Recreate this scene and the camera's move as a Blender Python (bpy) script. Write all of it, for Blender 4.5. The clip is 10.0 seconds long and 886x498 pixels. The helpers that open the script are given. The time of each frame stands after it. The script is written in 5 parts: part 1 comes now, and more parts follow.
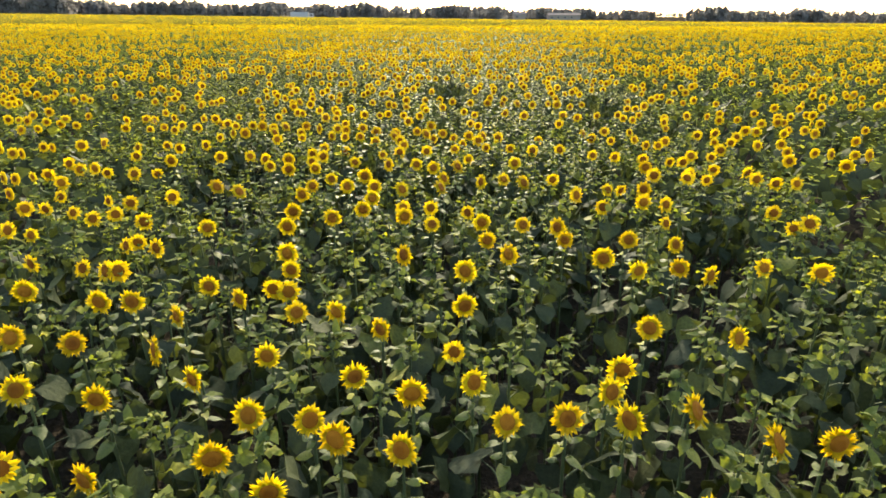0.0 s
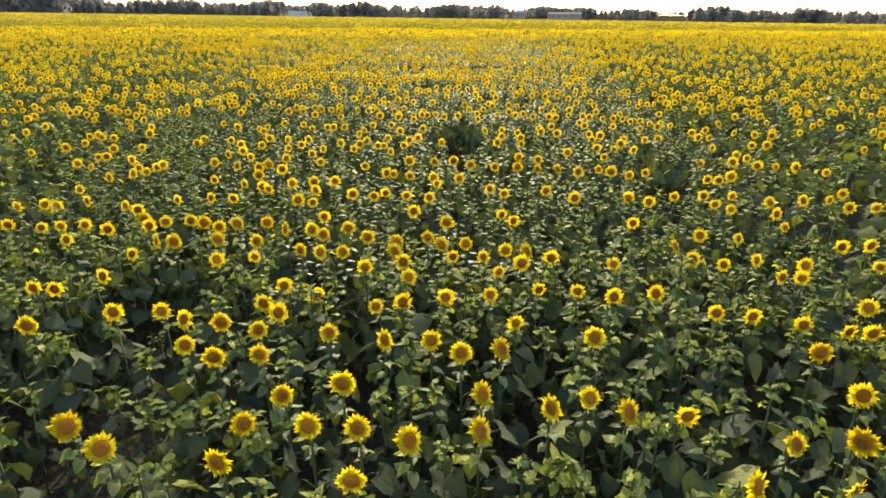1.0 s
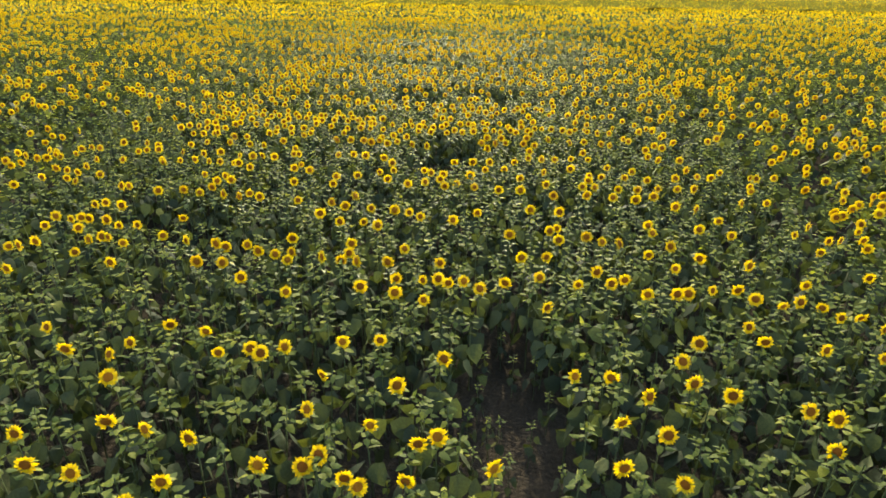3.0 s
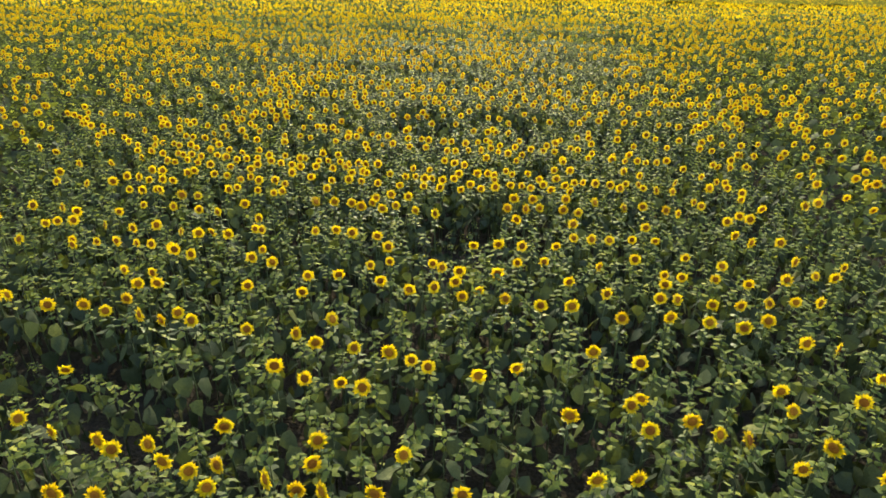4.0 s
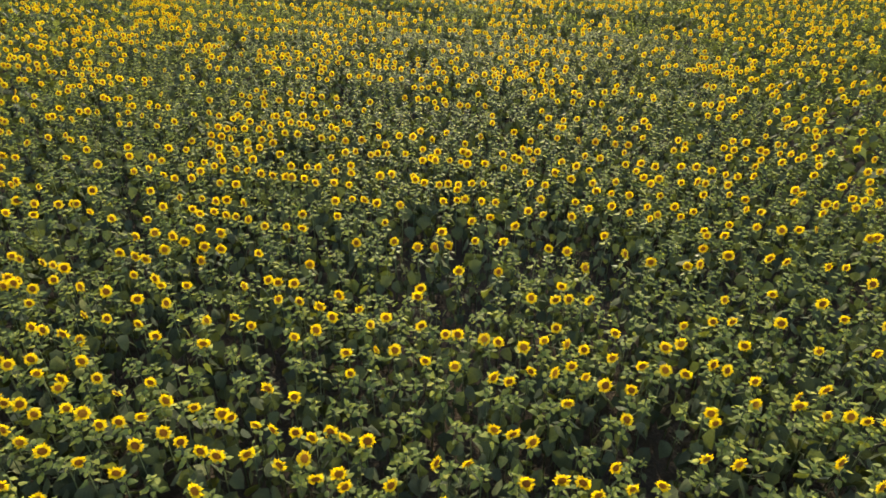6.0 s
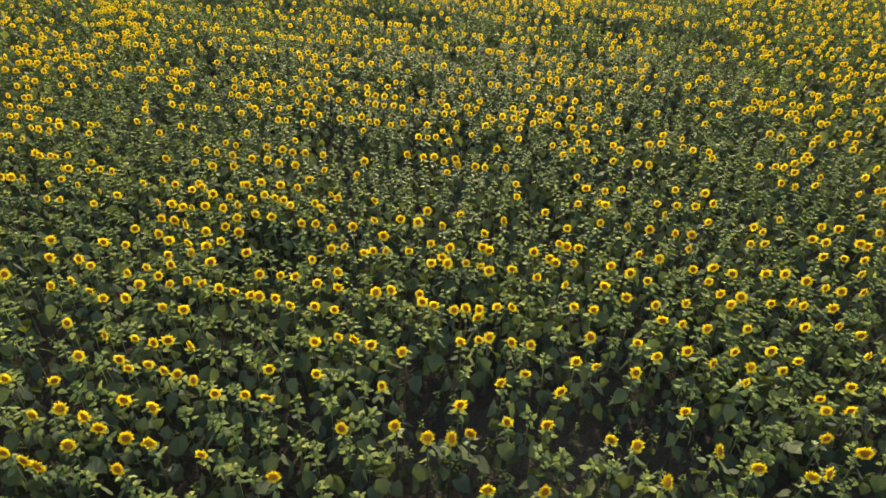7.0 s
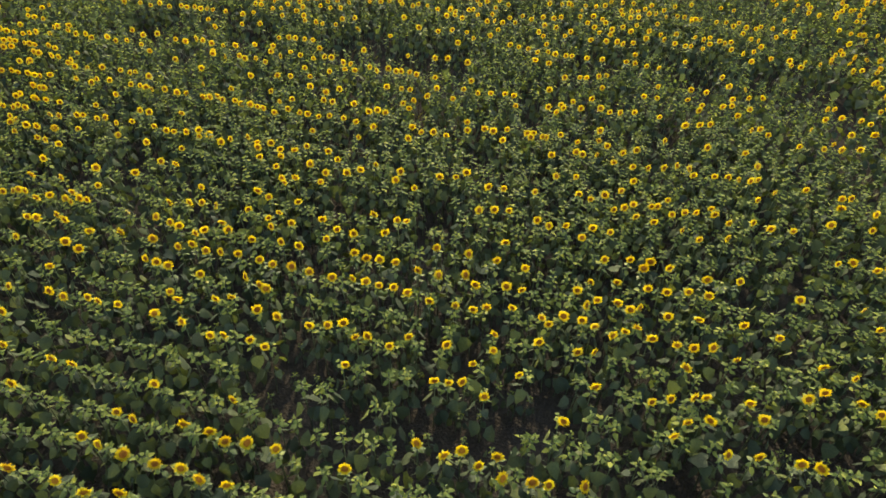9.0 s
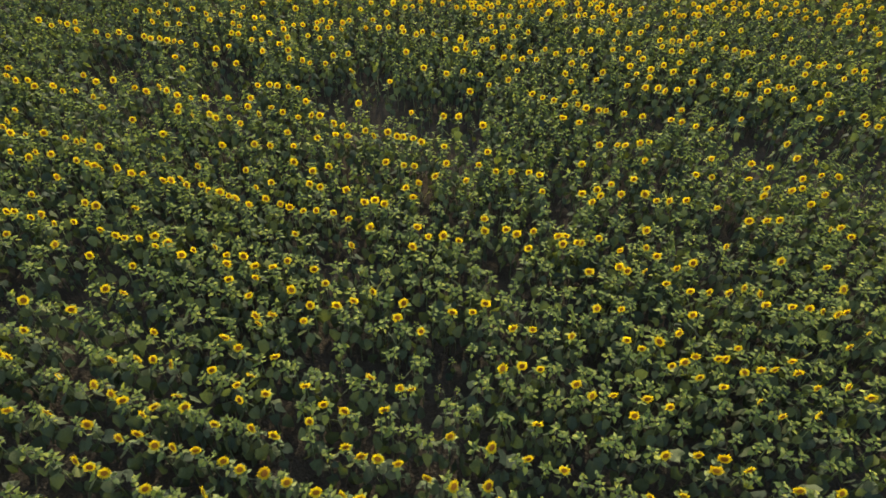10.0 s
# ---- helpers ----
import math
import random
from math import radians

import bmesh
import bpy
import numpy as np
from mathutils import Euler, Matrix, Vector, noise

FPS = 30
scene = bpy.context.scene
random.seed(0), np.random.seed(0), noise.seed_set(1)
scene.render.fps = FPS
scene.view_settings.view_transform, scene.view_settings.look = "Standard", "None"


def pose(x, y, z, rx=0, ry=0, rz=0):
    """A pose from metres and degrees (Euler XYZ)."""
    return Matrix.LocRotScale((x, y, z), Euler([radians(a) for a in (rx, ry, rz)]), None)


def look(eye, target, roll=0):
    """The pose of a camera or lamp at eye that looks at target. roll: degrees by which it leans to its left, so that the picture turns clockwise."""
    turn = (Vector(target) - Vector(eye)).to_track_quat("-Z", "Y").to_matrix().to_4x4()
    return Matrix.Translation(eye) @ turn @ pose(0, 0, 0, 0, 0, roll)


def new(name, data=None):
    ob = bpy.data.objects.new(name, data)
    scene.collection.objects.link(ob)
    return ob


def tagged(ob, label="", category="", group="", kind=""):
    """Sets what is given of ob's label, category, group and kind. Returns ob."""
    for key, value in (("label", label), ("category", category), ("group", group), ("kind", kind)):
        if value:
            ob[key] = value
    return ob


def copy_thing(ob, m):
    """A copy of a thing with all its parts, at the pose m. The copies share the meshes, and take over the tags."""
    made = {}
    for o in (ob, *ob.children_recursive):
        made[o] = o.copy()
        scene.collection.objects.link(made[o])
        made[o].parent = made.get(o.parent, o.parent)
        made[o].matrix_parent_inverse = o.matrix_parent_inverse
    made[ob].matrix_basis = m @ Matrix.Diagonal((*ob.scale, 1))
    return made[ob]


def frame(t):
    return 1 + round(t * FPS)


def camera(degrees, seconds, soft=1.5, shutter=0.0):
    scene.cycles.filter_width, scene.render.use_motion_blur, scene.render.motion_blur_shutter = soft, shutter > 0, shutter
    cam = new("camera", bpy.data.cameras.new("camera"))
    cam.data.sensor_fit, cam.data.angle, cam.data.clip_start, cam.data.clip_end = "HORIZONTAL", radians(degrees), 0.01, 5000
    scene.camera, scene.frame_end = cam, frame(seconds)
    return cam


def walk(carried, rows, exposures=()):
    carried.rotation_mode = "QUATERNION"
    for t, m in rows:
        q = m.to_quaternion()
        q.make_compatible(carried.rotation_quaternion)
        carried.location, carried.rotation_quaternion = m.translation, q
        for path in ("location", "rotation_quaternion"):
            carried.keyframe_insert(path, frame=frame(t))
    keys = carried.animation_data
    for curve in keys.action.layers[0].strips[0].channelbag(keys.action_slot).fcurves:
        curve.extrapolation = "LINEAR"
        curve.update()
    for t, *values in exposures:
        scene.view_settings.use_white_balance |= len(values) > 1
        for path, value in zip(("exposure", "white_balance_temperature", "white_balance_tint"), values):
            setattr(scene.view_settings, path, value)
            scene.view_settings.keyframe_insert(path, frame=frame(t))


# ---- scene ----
cam = camera(72.0, 10.0, soft=1.7)
PATH = [
    (0, (-0.094, -0.424, 4.056), (-0.072, 8.869, 0.361), -0.16),
    (0.5, (-0.270, 1.890, 4.367), (-0.233, 11.183, 0.672), -0.12),
    (1, (-0.416, 4.278, 4.719), (-0.376, 13.559, 0.995), -0.05),
    (1.5, (-0.588, 6.669, 5.128), (-0.536, 15.918, 1.326), 0.03),
    (2, (-0.750, 9.102, 5.521), (-0.668, 18.305, 1.610), 0.15),
    (2.5, (-0.854, 11.622, 5.958), (-0.779, 20.753, 1.881), 0.27),
    (2.7, (-0.905, 12.647, 6.161), (-0.828, 21.738, 1.997), 0.41),
    (3.8, (-1.156, 18.254, 6.529), (-1.103, 27.266, 2.195), 0.96),
    (4, (-1.218, 19.200, 6.686), (-1.165, 28.177, 2.279), 0.95),
    (4.5, (-1.384, 21.563, 7.083), (-1.334, 30.437, 2.474), 0.90),
    (5, (-1.540, 23.961, 7.491), (-1.502, 32.712, 2.651), 0.87),
    (5.5, (-1.702, 26.408, 7.927), (-1.670, 35.018, 2.840), 0.84),
    (5.7, (-1.804, 27.394, 8.086), (-1.753, 35.947, 2.905), 0.93),
    (6.8, (-2.223, 32.741, 8.788), (-2.121, 41.083, 3.275), 1.56),
    (7, (-2.298, 33.725, 8.950), (-2.189, 42.020, 3.366), 1.61),
    (7.5, (-2.474, 36.194, 9.418), (-2.354, 44.353, 3.637), 1.74),
    (8, (-2.606, 38.686, 9.870), (-2.495, 46.677, 3.859), 1.76),
    (8.5, (-2.764, 41.183, 10.293), (-2.655, 48.974, 4.024), 1.78),
    (9, (-2.919, 43.746, 10.769), (-2.808, 51.305, 4.223), 1.95),
    (9.5, (-3.108, 46.341, 11.245), (-2.977, 53.662, 4.434), 2.25),
    (10, (-3.272, 48.994, 11.748), (-3.146, 56.068, 4.681), 2.23),
]
EXPOSURES = [(0.0, 2.32, 7150, 5), (2.7, 2.31, 7150, 3), (4.0, 2.30, 7060, 1), (5.0, 2.37, 7560, 8), (5.7, 2.40, 7460, 8), (7.0, 2.38, 7160, 7), (7.5, 2.46, 7460, 12), (8.1, 2.42, 7260, 9), (8.5, 2.30, 6950, 7), (10.0, 2.18, 6950, 4)]
SUN_EL, SUN_AZ, SUN, SKY = 25.0, 3.0, 2.05, 0.15
FALL, LEAN, EDGE, BLOOM = 2.8, -4.2, 300.0, 0.41
LORRY = (-67.5, 318.0)
walk(cam, [(t, look(e, a, r)) for t, e, a, r in PATH], EXPOSURES)

# ---- light ----
w = bpy.data.worlds.new("sky")
scene.world = w
w.use_nodes = True
nt = w.node_tree
sky = nt.nodes.new("ShaderNodeTexSky")
sky.sky_type, sky.sun_disc = "NISHITA", False
sky.sun_elevation, sky.sun_rotation = radians(SUN_EL), radians(SUN_AZ)
sky.dust_density, sky.ozone_density = 2.0, 0.6
nt.links.new(sky.outputs[0], nt.nodes["Background"].inputs[0])
nt.nodes["Background"].inputs[1].default_value = SKY
sun = new("sun", bpy.data.lights.new("sun", "SUN"))
sun.data.energy, sun.data.angle, sun.data.color = SUN, radians(0.6), (1.0, 0.9, 0.72)
az = radians(SUN_AZ)
sun.matrix_world = look((math.sin(az) * 50, math.cos(az) * 50, 50 * math.tan(radians(SUN_EL))), (0, 0, 0))


# ---- plan: single plants, stretch by stretch (x, y), and bare patches (x, y and half widths) ----
STRETCH_A = [
    (-1.04, 2.17), (-2.10, 2.27), (-1.44, 2.44), (-0.34, 2.51), (2.30, 2.55), (1.94, 2.56), (-0.75, 2.61), (0.32, 2.77), (1.10, 2.78), (-0.94, 2.80),
    (0.71, 2.80), (-1.35, 2.85), (1.57, 2.88), (-2.43, 3.03), (-0.30, 3.08), (1.07, 3.09), (-3.04, 3.14), (0.13, 3.21), (-1.87, 3.26), (-0.72, 3.29),
    (-1.42, 3.57), (-2.31, 3.66), (-3.00, 3.77), (2.27, 3.81), (-3.55, 3.86), (-0.60, 3.97), (1.61, 3.98), (-2.36, 4.21), (-1.35, 4.28),
    (-1.01, 4.28), (0.11, 4.39), (-3.17, 4.49), (-2.88, 4.50), (-1.93, 4.54), (-3.98, 4.72), (-2.30, 4.82)
]
STRETCH_B = [
    (-1.05, 7.66), (-2.06, 7.85), (-2.99, 8.01), (2.30, 8.03), (2.82, 8.05), (-0.66, 8.09), (-0.10, 8.20), (-1.08, 8.24), (-3.40, 8.27),
    (-1.48, 8.27), (-2.00, 8.30), (1.14, 8.43), (0.50, 8.49), (0.86, 8.63), (-1.78, 8.68), (-0.05, 8.69), (-1.29, 8.85), (-2.58, 9.29), (-2.16, 9.34),
    (3.25, 9.34), (-0.22, 9.36), (0.18, 9.43), (-2.94, 9.52), (-0.51, 9.60), (-0.98, 9.61), (1.14, 9.65), (-1.56, 9.76), (-2.30, 9.82), (-4.75, 9.92),
    (-2.74, 9.98)
]
STRETCH_C = [
    (-2.05, 11.95), (-1.74, 11.96), (0.76, 11.97), (-1.04, 11.98), (0.47, 12.00), (-2.33, 12.02), (2.84, 12.11), (-0.40, 12.22), (-0.06, 12.26),
    (-1.03, 12.31), (-4.20, 12.35), (-3.03, 12.37), (-4.46, 12.39), (-3.60, 12.44), (-0.60, 12.51), (-1.47, 12.52), (-2.13, 12.64), (-2.34, 12.85),
    (-2.74, 12.87), (-1.80, 12.91), (-3.76, 12.97), (-3.53, 13.12), (-0.32, 13.15), (-4.06, 13.17), (-3.09, 13.17), (-4.67, 13.22), (-4.30, 13.26),
    (-5.05, 13.33)
]
STRETCH_D = [
    (-0.55, 15.78), (-1.01, 15.92), (-4.00, 16.01), (2.35, 16.20), (3.01, 16.20), (2.81, 16.39), (1.98, 16.41), (1.57, 16.43), (1.18, 16.59),
    (0.71, 16.60), (-4.16, 16.61), (-1.98, 16.70), (-4.65, 16.74), (0.22, 16.79), (-4.02, 16.86), (-5.22, 17.03), (-2.97, 17.06), (-0.54, 17.07),
    (-1.08, 17.13), (-0.13, 17.13), (1.70, 17.22), (-3.78, 17.40), (1.31, 17.48), (-5.17, 17.78)
]
STRETCH_E = [
    (-4.72, 23.69), (-5.18, 23.72), (-1.86, 23.76), (-2.41, 23.78), (-2.68, 23.80), (-3.62, 23.82), (-3.04, 23.94), (0.51, 23.98), (0.96, 24.00),
    (-3.89, 24.04), (-3.62, 24.13), (-4.23, 24.17), (-1.59, 24.31), (-4.87, 24.34), (-4.50, 24.43), (-5.09, 24.47), (3.35, 24.50), (-2.59, 24.52),
    (-5.69, 24.60), (2.43, 24.61), (2.12, 24.69), (-3.73, 24.73), (1.31, 24.75), (-6.21, 24.82), (1.87, 24.91), (0.40, 24.99), (3.21, 25.12),
    (1.21, 25.19)
]
STRETCH_F = [
    (-5.96, 31.19), (-1.33, 31.28), (-6.40, 31.32), (1.78, 31.43), (-1.76, 31.43), (-7.01, 31.48), (-2.48, 31.52), (1.48, 31.59), (0.66, 31.62),
    (-2.96, 31.64), (3.76, 31.65), (0.26, 31.66), (0.97, 31.67), (-5.52, 31.68), (-2.20, 31.71), (2.86, 31.74), (-3.19, 31.82), (3.30, 31.84),
    (-2.73, 31.85), (-3.99, 31.87), (-3.58, 31.88), (2.28, 32.06), (-6.71, 32.12), (-2.69, 32.15), (-7.09, 32.16), (0.89, 32.20), (1.65, 32.22),
    (0.46, 32.23)
]
STRETCH_G = [
    (-0.75, 38.77), (-1.53, 38.78), (-4.48, 38.93), (0.99, 38.95), (-6.65, 39.01), (-7.76, 39.03), (3.07, 39.07), (-8.00, 39.12), (2.37, 39.20),
    (-8.37, 39.25), (-7.52, 39.39), (-6.39, 39.45), (1.92, 39.49), (4.06, 39.49), (-6.76, 39.54), (0.73, 39.56), (-2.01, 39.63), (-2.37, 39.64),
    (0.36, 39.65), (-7.23, 39.70), (-1.73, 39.72), (3.63, 39.75), (-3.66, 39.78), (-2.87, 39.85)
]
STRETCH_H = [
    (-8.40, 45.00), (-3.48, 45.11), (-6.68, 45.13), (-7.41, 45.14), (-9.00, 45.20), (-1.22, 45.30), (-7.05, 45.37), (-4.66, 45.39), (-7.96, 45.42),
    (3.51, 45.43), (-4.20, 45.48), (3.15, 45.48), (-5.38, 45.57), (-5.06, 45.57), (-8.27, 45.58), (-2.17, 45.59), (0.69, 45.59), (2.60, 45.62),
    (-8.59, 45.65), (2.12, 45.71), (-6.90, 45.76), (-6.12, 45.83), (-3.14, 45.85), (-0.74, 45.87), (1.52, 45.88), (-6.52, 45.93)
]
STRETCH_I = [
    (-7.02, 53.27), (-4.71, 53.28), (-8.00, 53.31), (-5.16, 53.31), (-2.85, 53.46), (-5.68, 53.47), (-2.26, 53.48), (3.80, 53.48), (3.08, 53.51),
    (-8.78, 53.56), (-3.31, 53.59), (-6.09, 53.62), (-6.52, 53.68), (-9.36, 53.77), (-6.84, 53.82), (-3.82, 53.84), (1.75, 53.84), (2.34, 53.86),
    (-4.18, 53.92), (-4.48, 53.96), (-1.54, 53.98), (-7.37, 54.00), (-7.78, 54.05), (1.96, 54.06), (-8.11, 54.08), (0.92, 54.10), (1.51, 54.12),
    (-4.77, 54.13), (-2.17, 54.18), (-8.78, 54.20), (-8.49, 54.29), (-6.07, 54.32), (-2.91, 54.38), (-9.44, 54.45), (-6.50, 54.45), (-7.18, 54.51)
]
STRETCH_J = [
    (1.87, 5.14), (0.14, 5.15), (-1.61, 5.20), (2.30, 5.20), (1.60, 5.47), (-0.50, 5.59), (0.62, 5.59), (-1.75, 5.64), (2.50, 5.86), (0.42, 6.01),
    (1.30, 6.01), (2.02, 6.01), (1.29, 6.45), (-2.90, 6.47), (-1.95, 6.50), (0.89, 6.53), (-0.21, 6.57), (0.40, 6.63), (-1.46, 6.82), (-0.56, 6.87),
    (-2.01, 7.08), (-1.12, 7.16)
]
STRETCH_K = [
    (-1.91, 26.24), (0.98, 26.31), (-2.41, 26.34), (-2.98, 26.45), (-3.31, 26.68), (-4.06, 26.78), (3.42, 26.98), (-5.41, 26.98), (-4.96, 26.99),
    (-2.84, 27.08), (2.95, 27.12), (-5.81, 27.14), (3.89, 27.19), (-5.24, 27.20), (1.62, 27.21), (-6.37, 27.23), (2.39, 27.25), (-6.80, 27.40),
    (0.91, 27.55), (0.41, 27.56), (-6.22, 27.60), (3.65, 27.62), (3.20, 27.64), (4.16, 27.72), (-0.14, 27.75), (2.69, 27.80), (-0.84, 27.81),
    (2.41, 27.83)
]
STRETCH_L = [
    (-8.28, 48.37), (-7.73, 48.37), (-6.12, 48.53), (-8.81, 48.55), (-6.58, 48.62), (-0.45, 48.63), (-1.03, 48.64), (-1.29, 48.68), (-1.76, 48.74),
    (-9.66, 48.75), (-6.93, 48.80), (-4.31, 48.85), (-7.37, 48.87), (-2.14, 48.95), (3.53, 49.02), (-7.94, 49.03), (3.23, 49.09), (-1.82, 49.12),
    (-5.49, 49.18), (-8.42, 49.19), (2.58, 49.21), (-2.41, 49.22), (2.06, 49.24), (-5.99, 49.28), (-6.36, 49.30), (-8.75, 49.34), (-3.17, 49.34),
    (-6.67, 49.48), (-7.15, 49.61), (-8.04, 49.69)
]
GAPS = [
    (1.51, 4.84, 0.6, 1), (-3.74, 9.28, 0.3, 1.1), (-4.1, 11.34, 0.6, 0.7), (4.2, 16.99, 0.6, 1.6), (-0, 20.52, 0.7, 2.1), (0.09, 19.51, 0.4, 1.4),
    (-1.36, 16.76, 0.3, 0.6), (-0.93, 31.31, 0.9, 1.7), (1.84, 27.12, 0.6, 0.7), (-6.88, 26.29, 0.6, 0.9), (-4.81, 25.21, 0.8, 0.5),
    (-1.85, 39.02, 1.2, 1.4), (0.79, 40.44, 0.9, 1.3), (-1.8, 40.67, 1.5, 0.45), (1.78, 39.84, 0.6, 0.5), (-0.53, 32.31, 0.7, 0.7)
]
GAPS_FAR = [
    (0.39, 40.45, 0.9, 0.9), (1.39, 39.94, 0.4, 0.7), (-2.01, 50.11, 1.6, 0.6), (0.16, 47.19, 0.5, 0.8), (-11.06, 52.5, 0.3, 1.4), (-13.11, 58.5, 0.4, 0.84),
    (-11.36, 58.59, 0.83, 1.09), (-13.62, 57.66, 1.06, 0.5), (-5.93, 57.18, 0.39, 0.64), (-5.45, 56.7, 0.38, 0.62), (-2.77, 56.2, 0.31, 0.81), (-1.68, 59.43, 0.35, 0.89),
    (-0.89, 60.09, 0.2, 1.2), (11.07, 60.98, 0.3, 2.07), (9.43, 60.24, 0.38, 1.22), (7.68, 59.53, 0.31, 0.94), (-7.43, 61.27, 0.52, 0.67), (-5.36, 59.72, 0.69, 0.63),
    (-13.36, 55.42, 0.4, 0.58),
]
GAPS_LAST = [
    (-14.58, 68.5, 1.05, 1.61), (-10.53, 67.39, 0.92, 2.01), (-12.31, 65.36, 0.56, 1.1), (-5.9, 67.11, 1.23, 1.7), (-3.59, 66.35, 2.62, 1.08), (-3.02, 64.91, 1.14, 1.07),
    (4.24, 66.97, 1.9, 0.85), (2.6, 65.52, 1.39, 0.84), (6.94, 66.42, 1.67, 1.02), (6.62, 64.48, 1.17, 0.88), (9.73, 65.1, 1.4, 1.42), (-0.02, 61.88, 0.31, 1.29),
    (2.08, 61.37, 0.41, 0.91), (-13.12, 60.85, 0.55, 0.64), (-5.9, 60.16, 0.63, 0.72), (4.31, 60.56, 0.66, 0.78), (-7.49, 67.57, 0.83, 0.83), (-12.51, 69.47, 1.74, 0.72),
]
GAPS_LOW = [
    (-7.6, 27, 0.7, 0.5), (-6.3, 26.3, 0.8, 0.45), (-5.4, 26.8, 0.5, 0.35), (-7.8, 43.2, 0.9, 0.4), (-5.9, 45, 0.6, 0.6), (-8.4, 43.1, 0.7, 0.4),
    (-11.5, 53, 0.25, 0.9), (-5.4, 51.2, 0.9, 0.4), (-7.3, 37.3, 0.5, 0.5), (-9.8, 35.3, 0.6, 0.4), (-4.3, 31.4, 0.5, 0.4), (-3.3, 32.1, 0.4, 0.4),
    (11.1, 63.7, 0.8, 1.4), (-1.7, 16.7, 0.5, 0.3), (-8.1, 20.2, 0.6, 0.6), (4.4, 17.3, 0.5, 0.5), (-4.7, 10.4, 0.5, 0.5),
    (-3.2, 3.3, 0.5, 0.25), (-2.4, 5.7, 0.3, 0.4), (1.8, 6.3, 0.6, 0.5), (3.3, 6.6, 0.5, 0.4),
]
GAPS_SMALL = [
    (-2.1, 41.6, 0.6, 0.4), (0.5, 40.9, 0.6, 0.5), (1.4, 40.3, 0.6, 0.5), (-2.5, 39.5, 0.6, 0.4), (1.8, 39.8, 0.5, 0.4), (-4.3, 40.7, 0.4, 0.3),
    (0.2, 47.6, 0.5, 0.4), (-1.5, 51, 0.8, 0.35), (-6.5, 45.5, 0.9, 0.4), (3.9, 49.6, 0.8, 0.3), (-5.9, 50.9, 0.6, 0.35), (-2, 50, 0.7, 0.4),
    (-4.3, 50.5, 0.5, 0.35), (2.3, 27.5, 0.6, 0.4), (3.3, 27.9, 0.4, 0.3), (-1.6, 25.6, 0.4, 0.3), (0.3, 24.9, 0.5, 0.3), (5.2, 32.5, 0.4, 0.3),
]
MAPPED = [(2.1, 4.85), (5.1, 7.2), (7.6, 10.0), (11.9, 13.4), (15.7, 17.8), (23.5, 25.3), (26.1, 27.9), (31.1, 32.3), (38.6, 40.0), (44.9, 46.1), (48.2, 49.8), (53.2, 54.7)]
# plants in open bloom within the joined rows, stretch by stretch
OPEN_A = [
    (2.94, 10.07), (2.56, 10.11), (-2.18, 10.18), (-4.01, 10.24), (-3.48, 10.24), (-1.14, 10.36), (-0.84, 10.38), (-2.42, 10.45), (0.15, 10.51),
    (1.56, 10.51), (-0.36, 10.54), (2.07, 10.60), (-1.85, 10.64), (1.17, 10.64), (0.73, 10.68), (-4.92, 10.72), (-2.29, 10.90), (4.05, 11.11),
    (-0.81, 11.11), (3.83, 11.15), (-4.60, 11.17), (-1.38, 11.42), (3.24, 11.49), (4.31, 11.50), (1.82, 11.51), (0.64, 11.57), (1.03, 11.62),
    (2.89, 11.63), (-0.91, 11.67), (3.76, 11.67), (-3.37, 11.70), (-2.87, 11.72), (0.15, 11.74), (-0.25, 11.81)
]
OPEN_B = [
    (-2.26, 13.46), (5.00, 13.57), (0.58, 13.64), (-0.85, 13.70), (4.32, 13.71), (-5.62, 13.91), (4.19, 14.03), (-6.84, 14.04), (-7.03, 14.04),
    (5.71, 14.10), (-2.59, 14.22), (3.15, 14.24), (6.27, 14.27), (-6.50, 14.35), (1.90, 14.35), (2.83, 14.37), (-4.96, 14.39), (-2.88, 14.41),
    (-0.61, 14.45), (4.20, 14.53), (3.69, 14.53), (-1.58, 14.53), (4.72, 14.55), (-1.01, 14.59), (-1.97, 14.67), (-1.39, 14.73), (0.73, 14.80),
    (1.49, 14.88), (0.48, 14.89), (-6.95, 14.96), (-2.69, 15.00), (-3.75, 15.34), (-0.48, 15.35), (-2.40, 15.43), (-3.21, 15.43), (-4.13, 15.47),
    (-0.05, 15.61), (-4.75, 15.64)
]
OPEN_C = [
    (2.46, 17.88), (-3.32, 17.91), (-1.54, 17.93), (4.02, 18.08), (-4.97, 18.19), (3.20, 18.20), (3.60, 18.21), (-2.42, 18.29), (-3.17, 18.47),
    (-3.99, 18.52), (-1.76, 18.71), (1.52, 18.73), (-3.73, 18.74), (-1.29, 18.79), (-4.72, 18.89), (-0.38, 18.94), (0.97, 18.95), (-2.83, 18.98),
    (3.98, 19.00), (-5.26, 19.01), (-6.34, 19.04), (-2.22, 19.10), (3.32, 19.19), (-1.18, 19.30), (4.67, 19.32), (-3.69, 19.37), (-6.29, 19.41),
    (1.59, 19.43), (4.17, 19.43), (-5.65, 19.46), (-4.25, 19.54), (-1.73, 19.60), (1.13, 19.62), (5.10, 19.63)
]
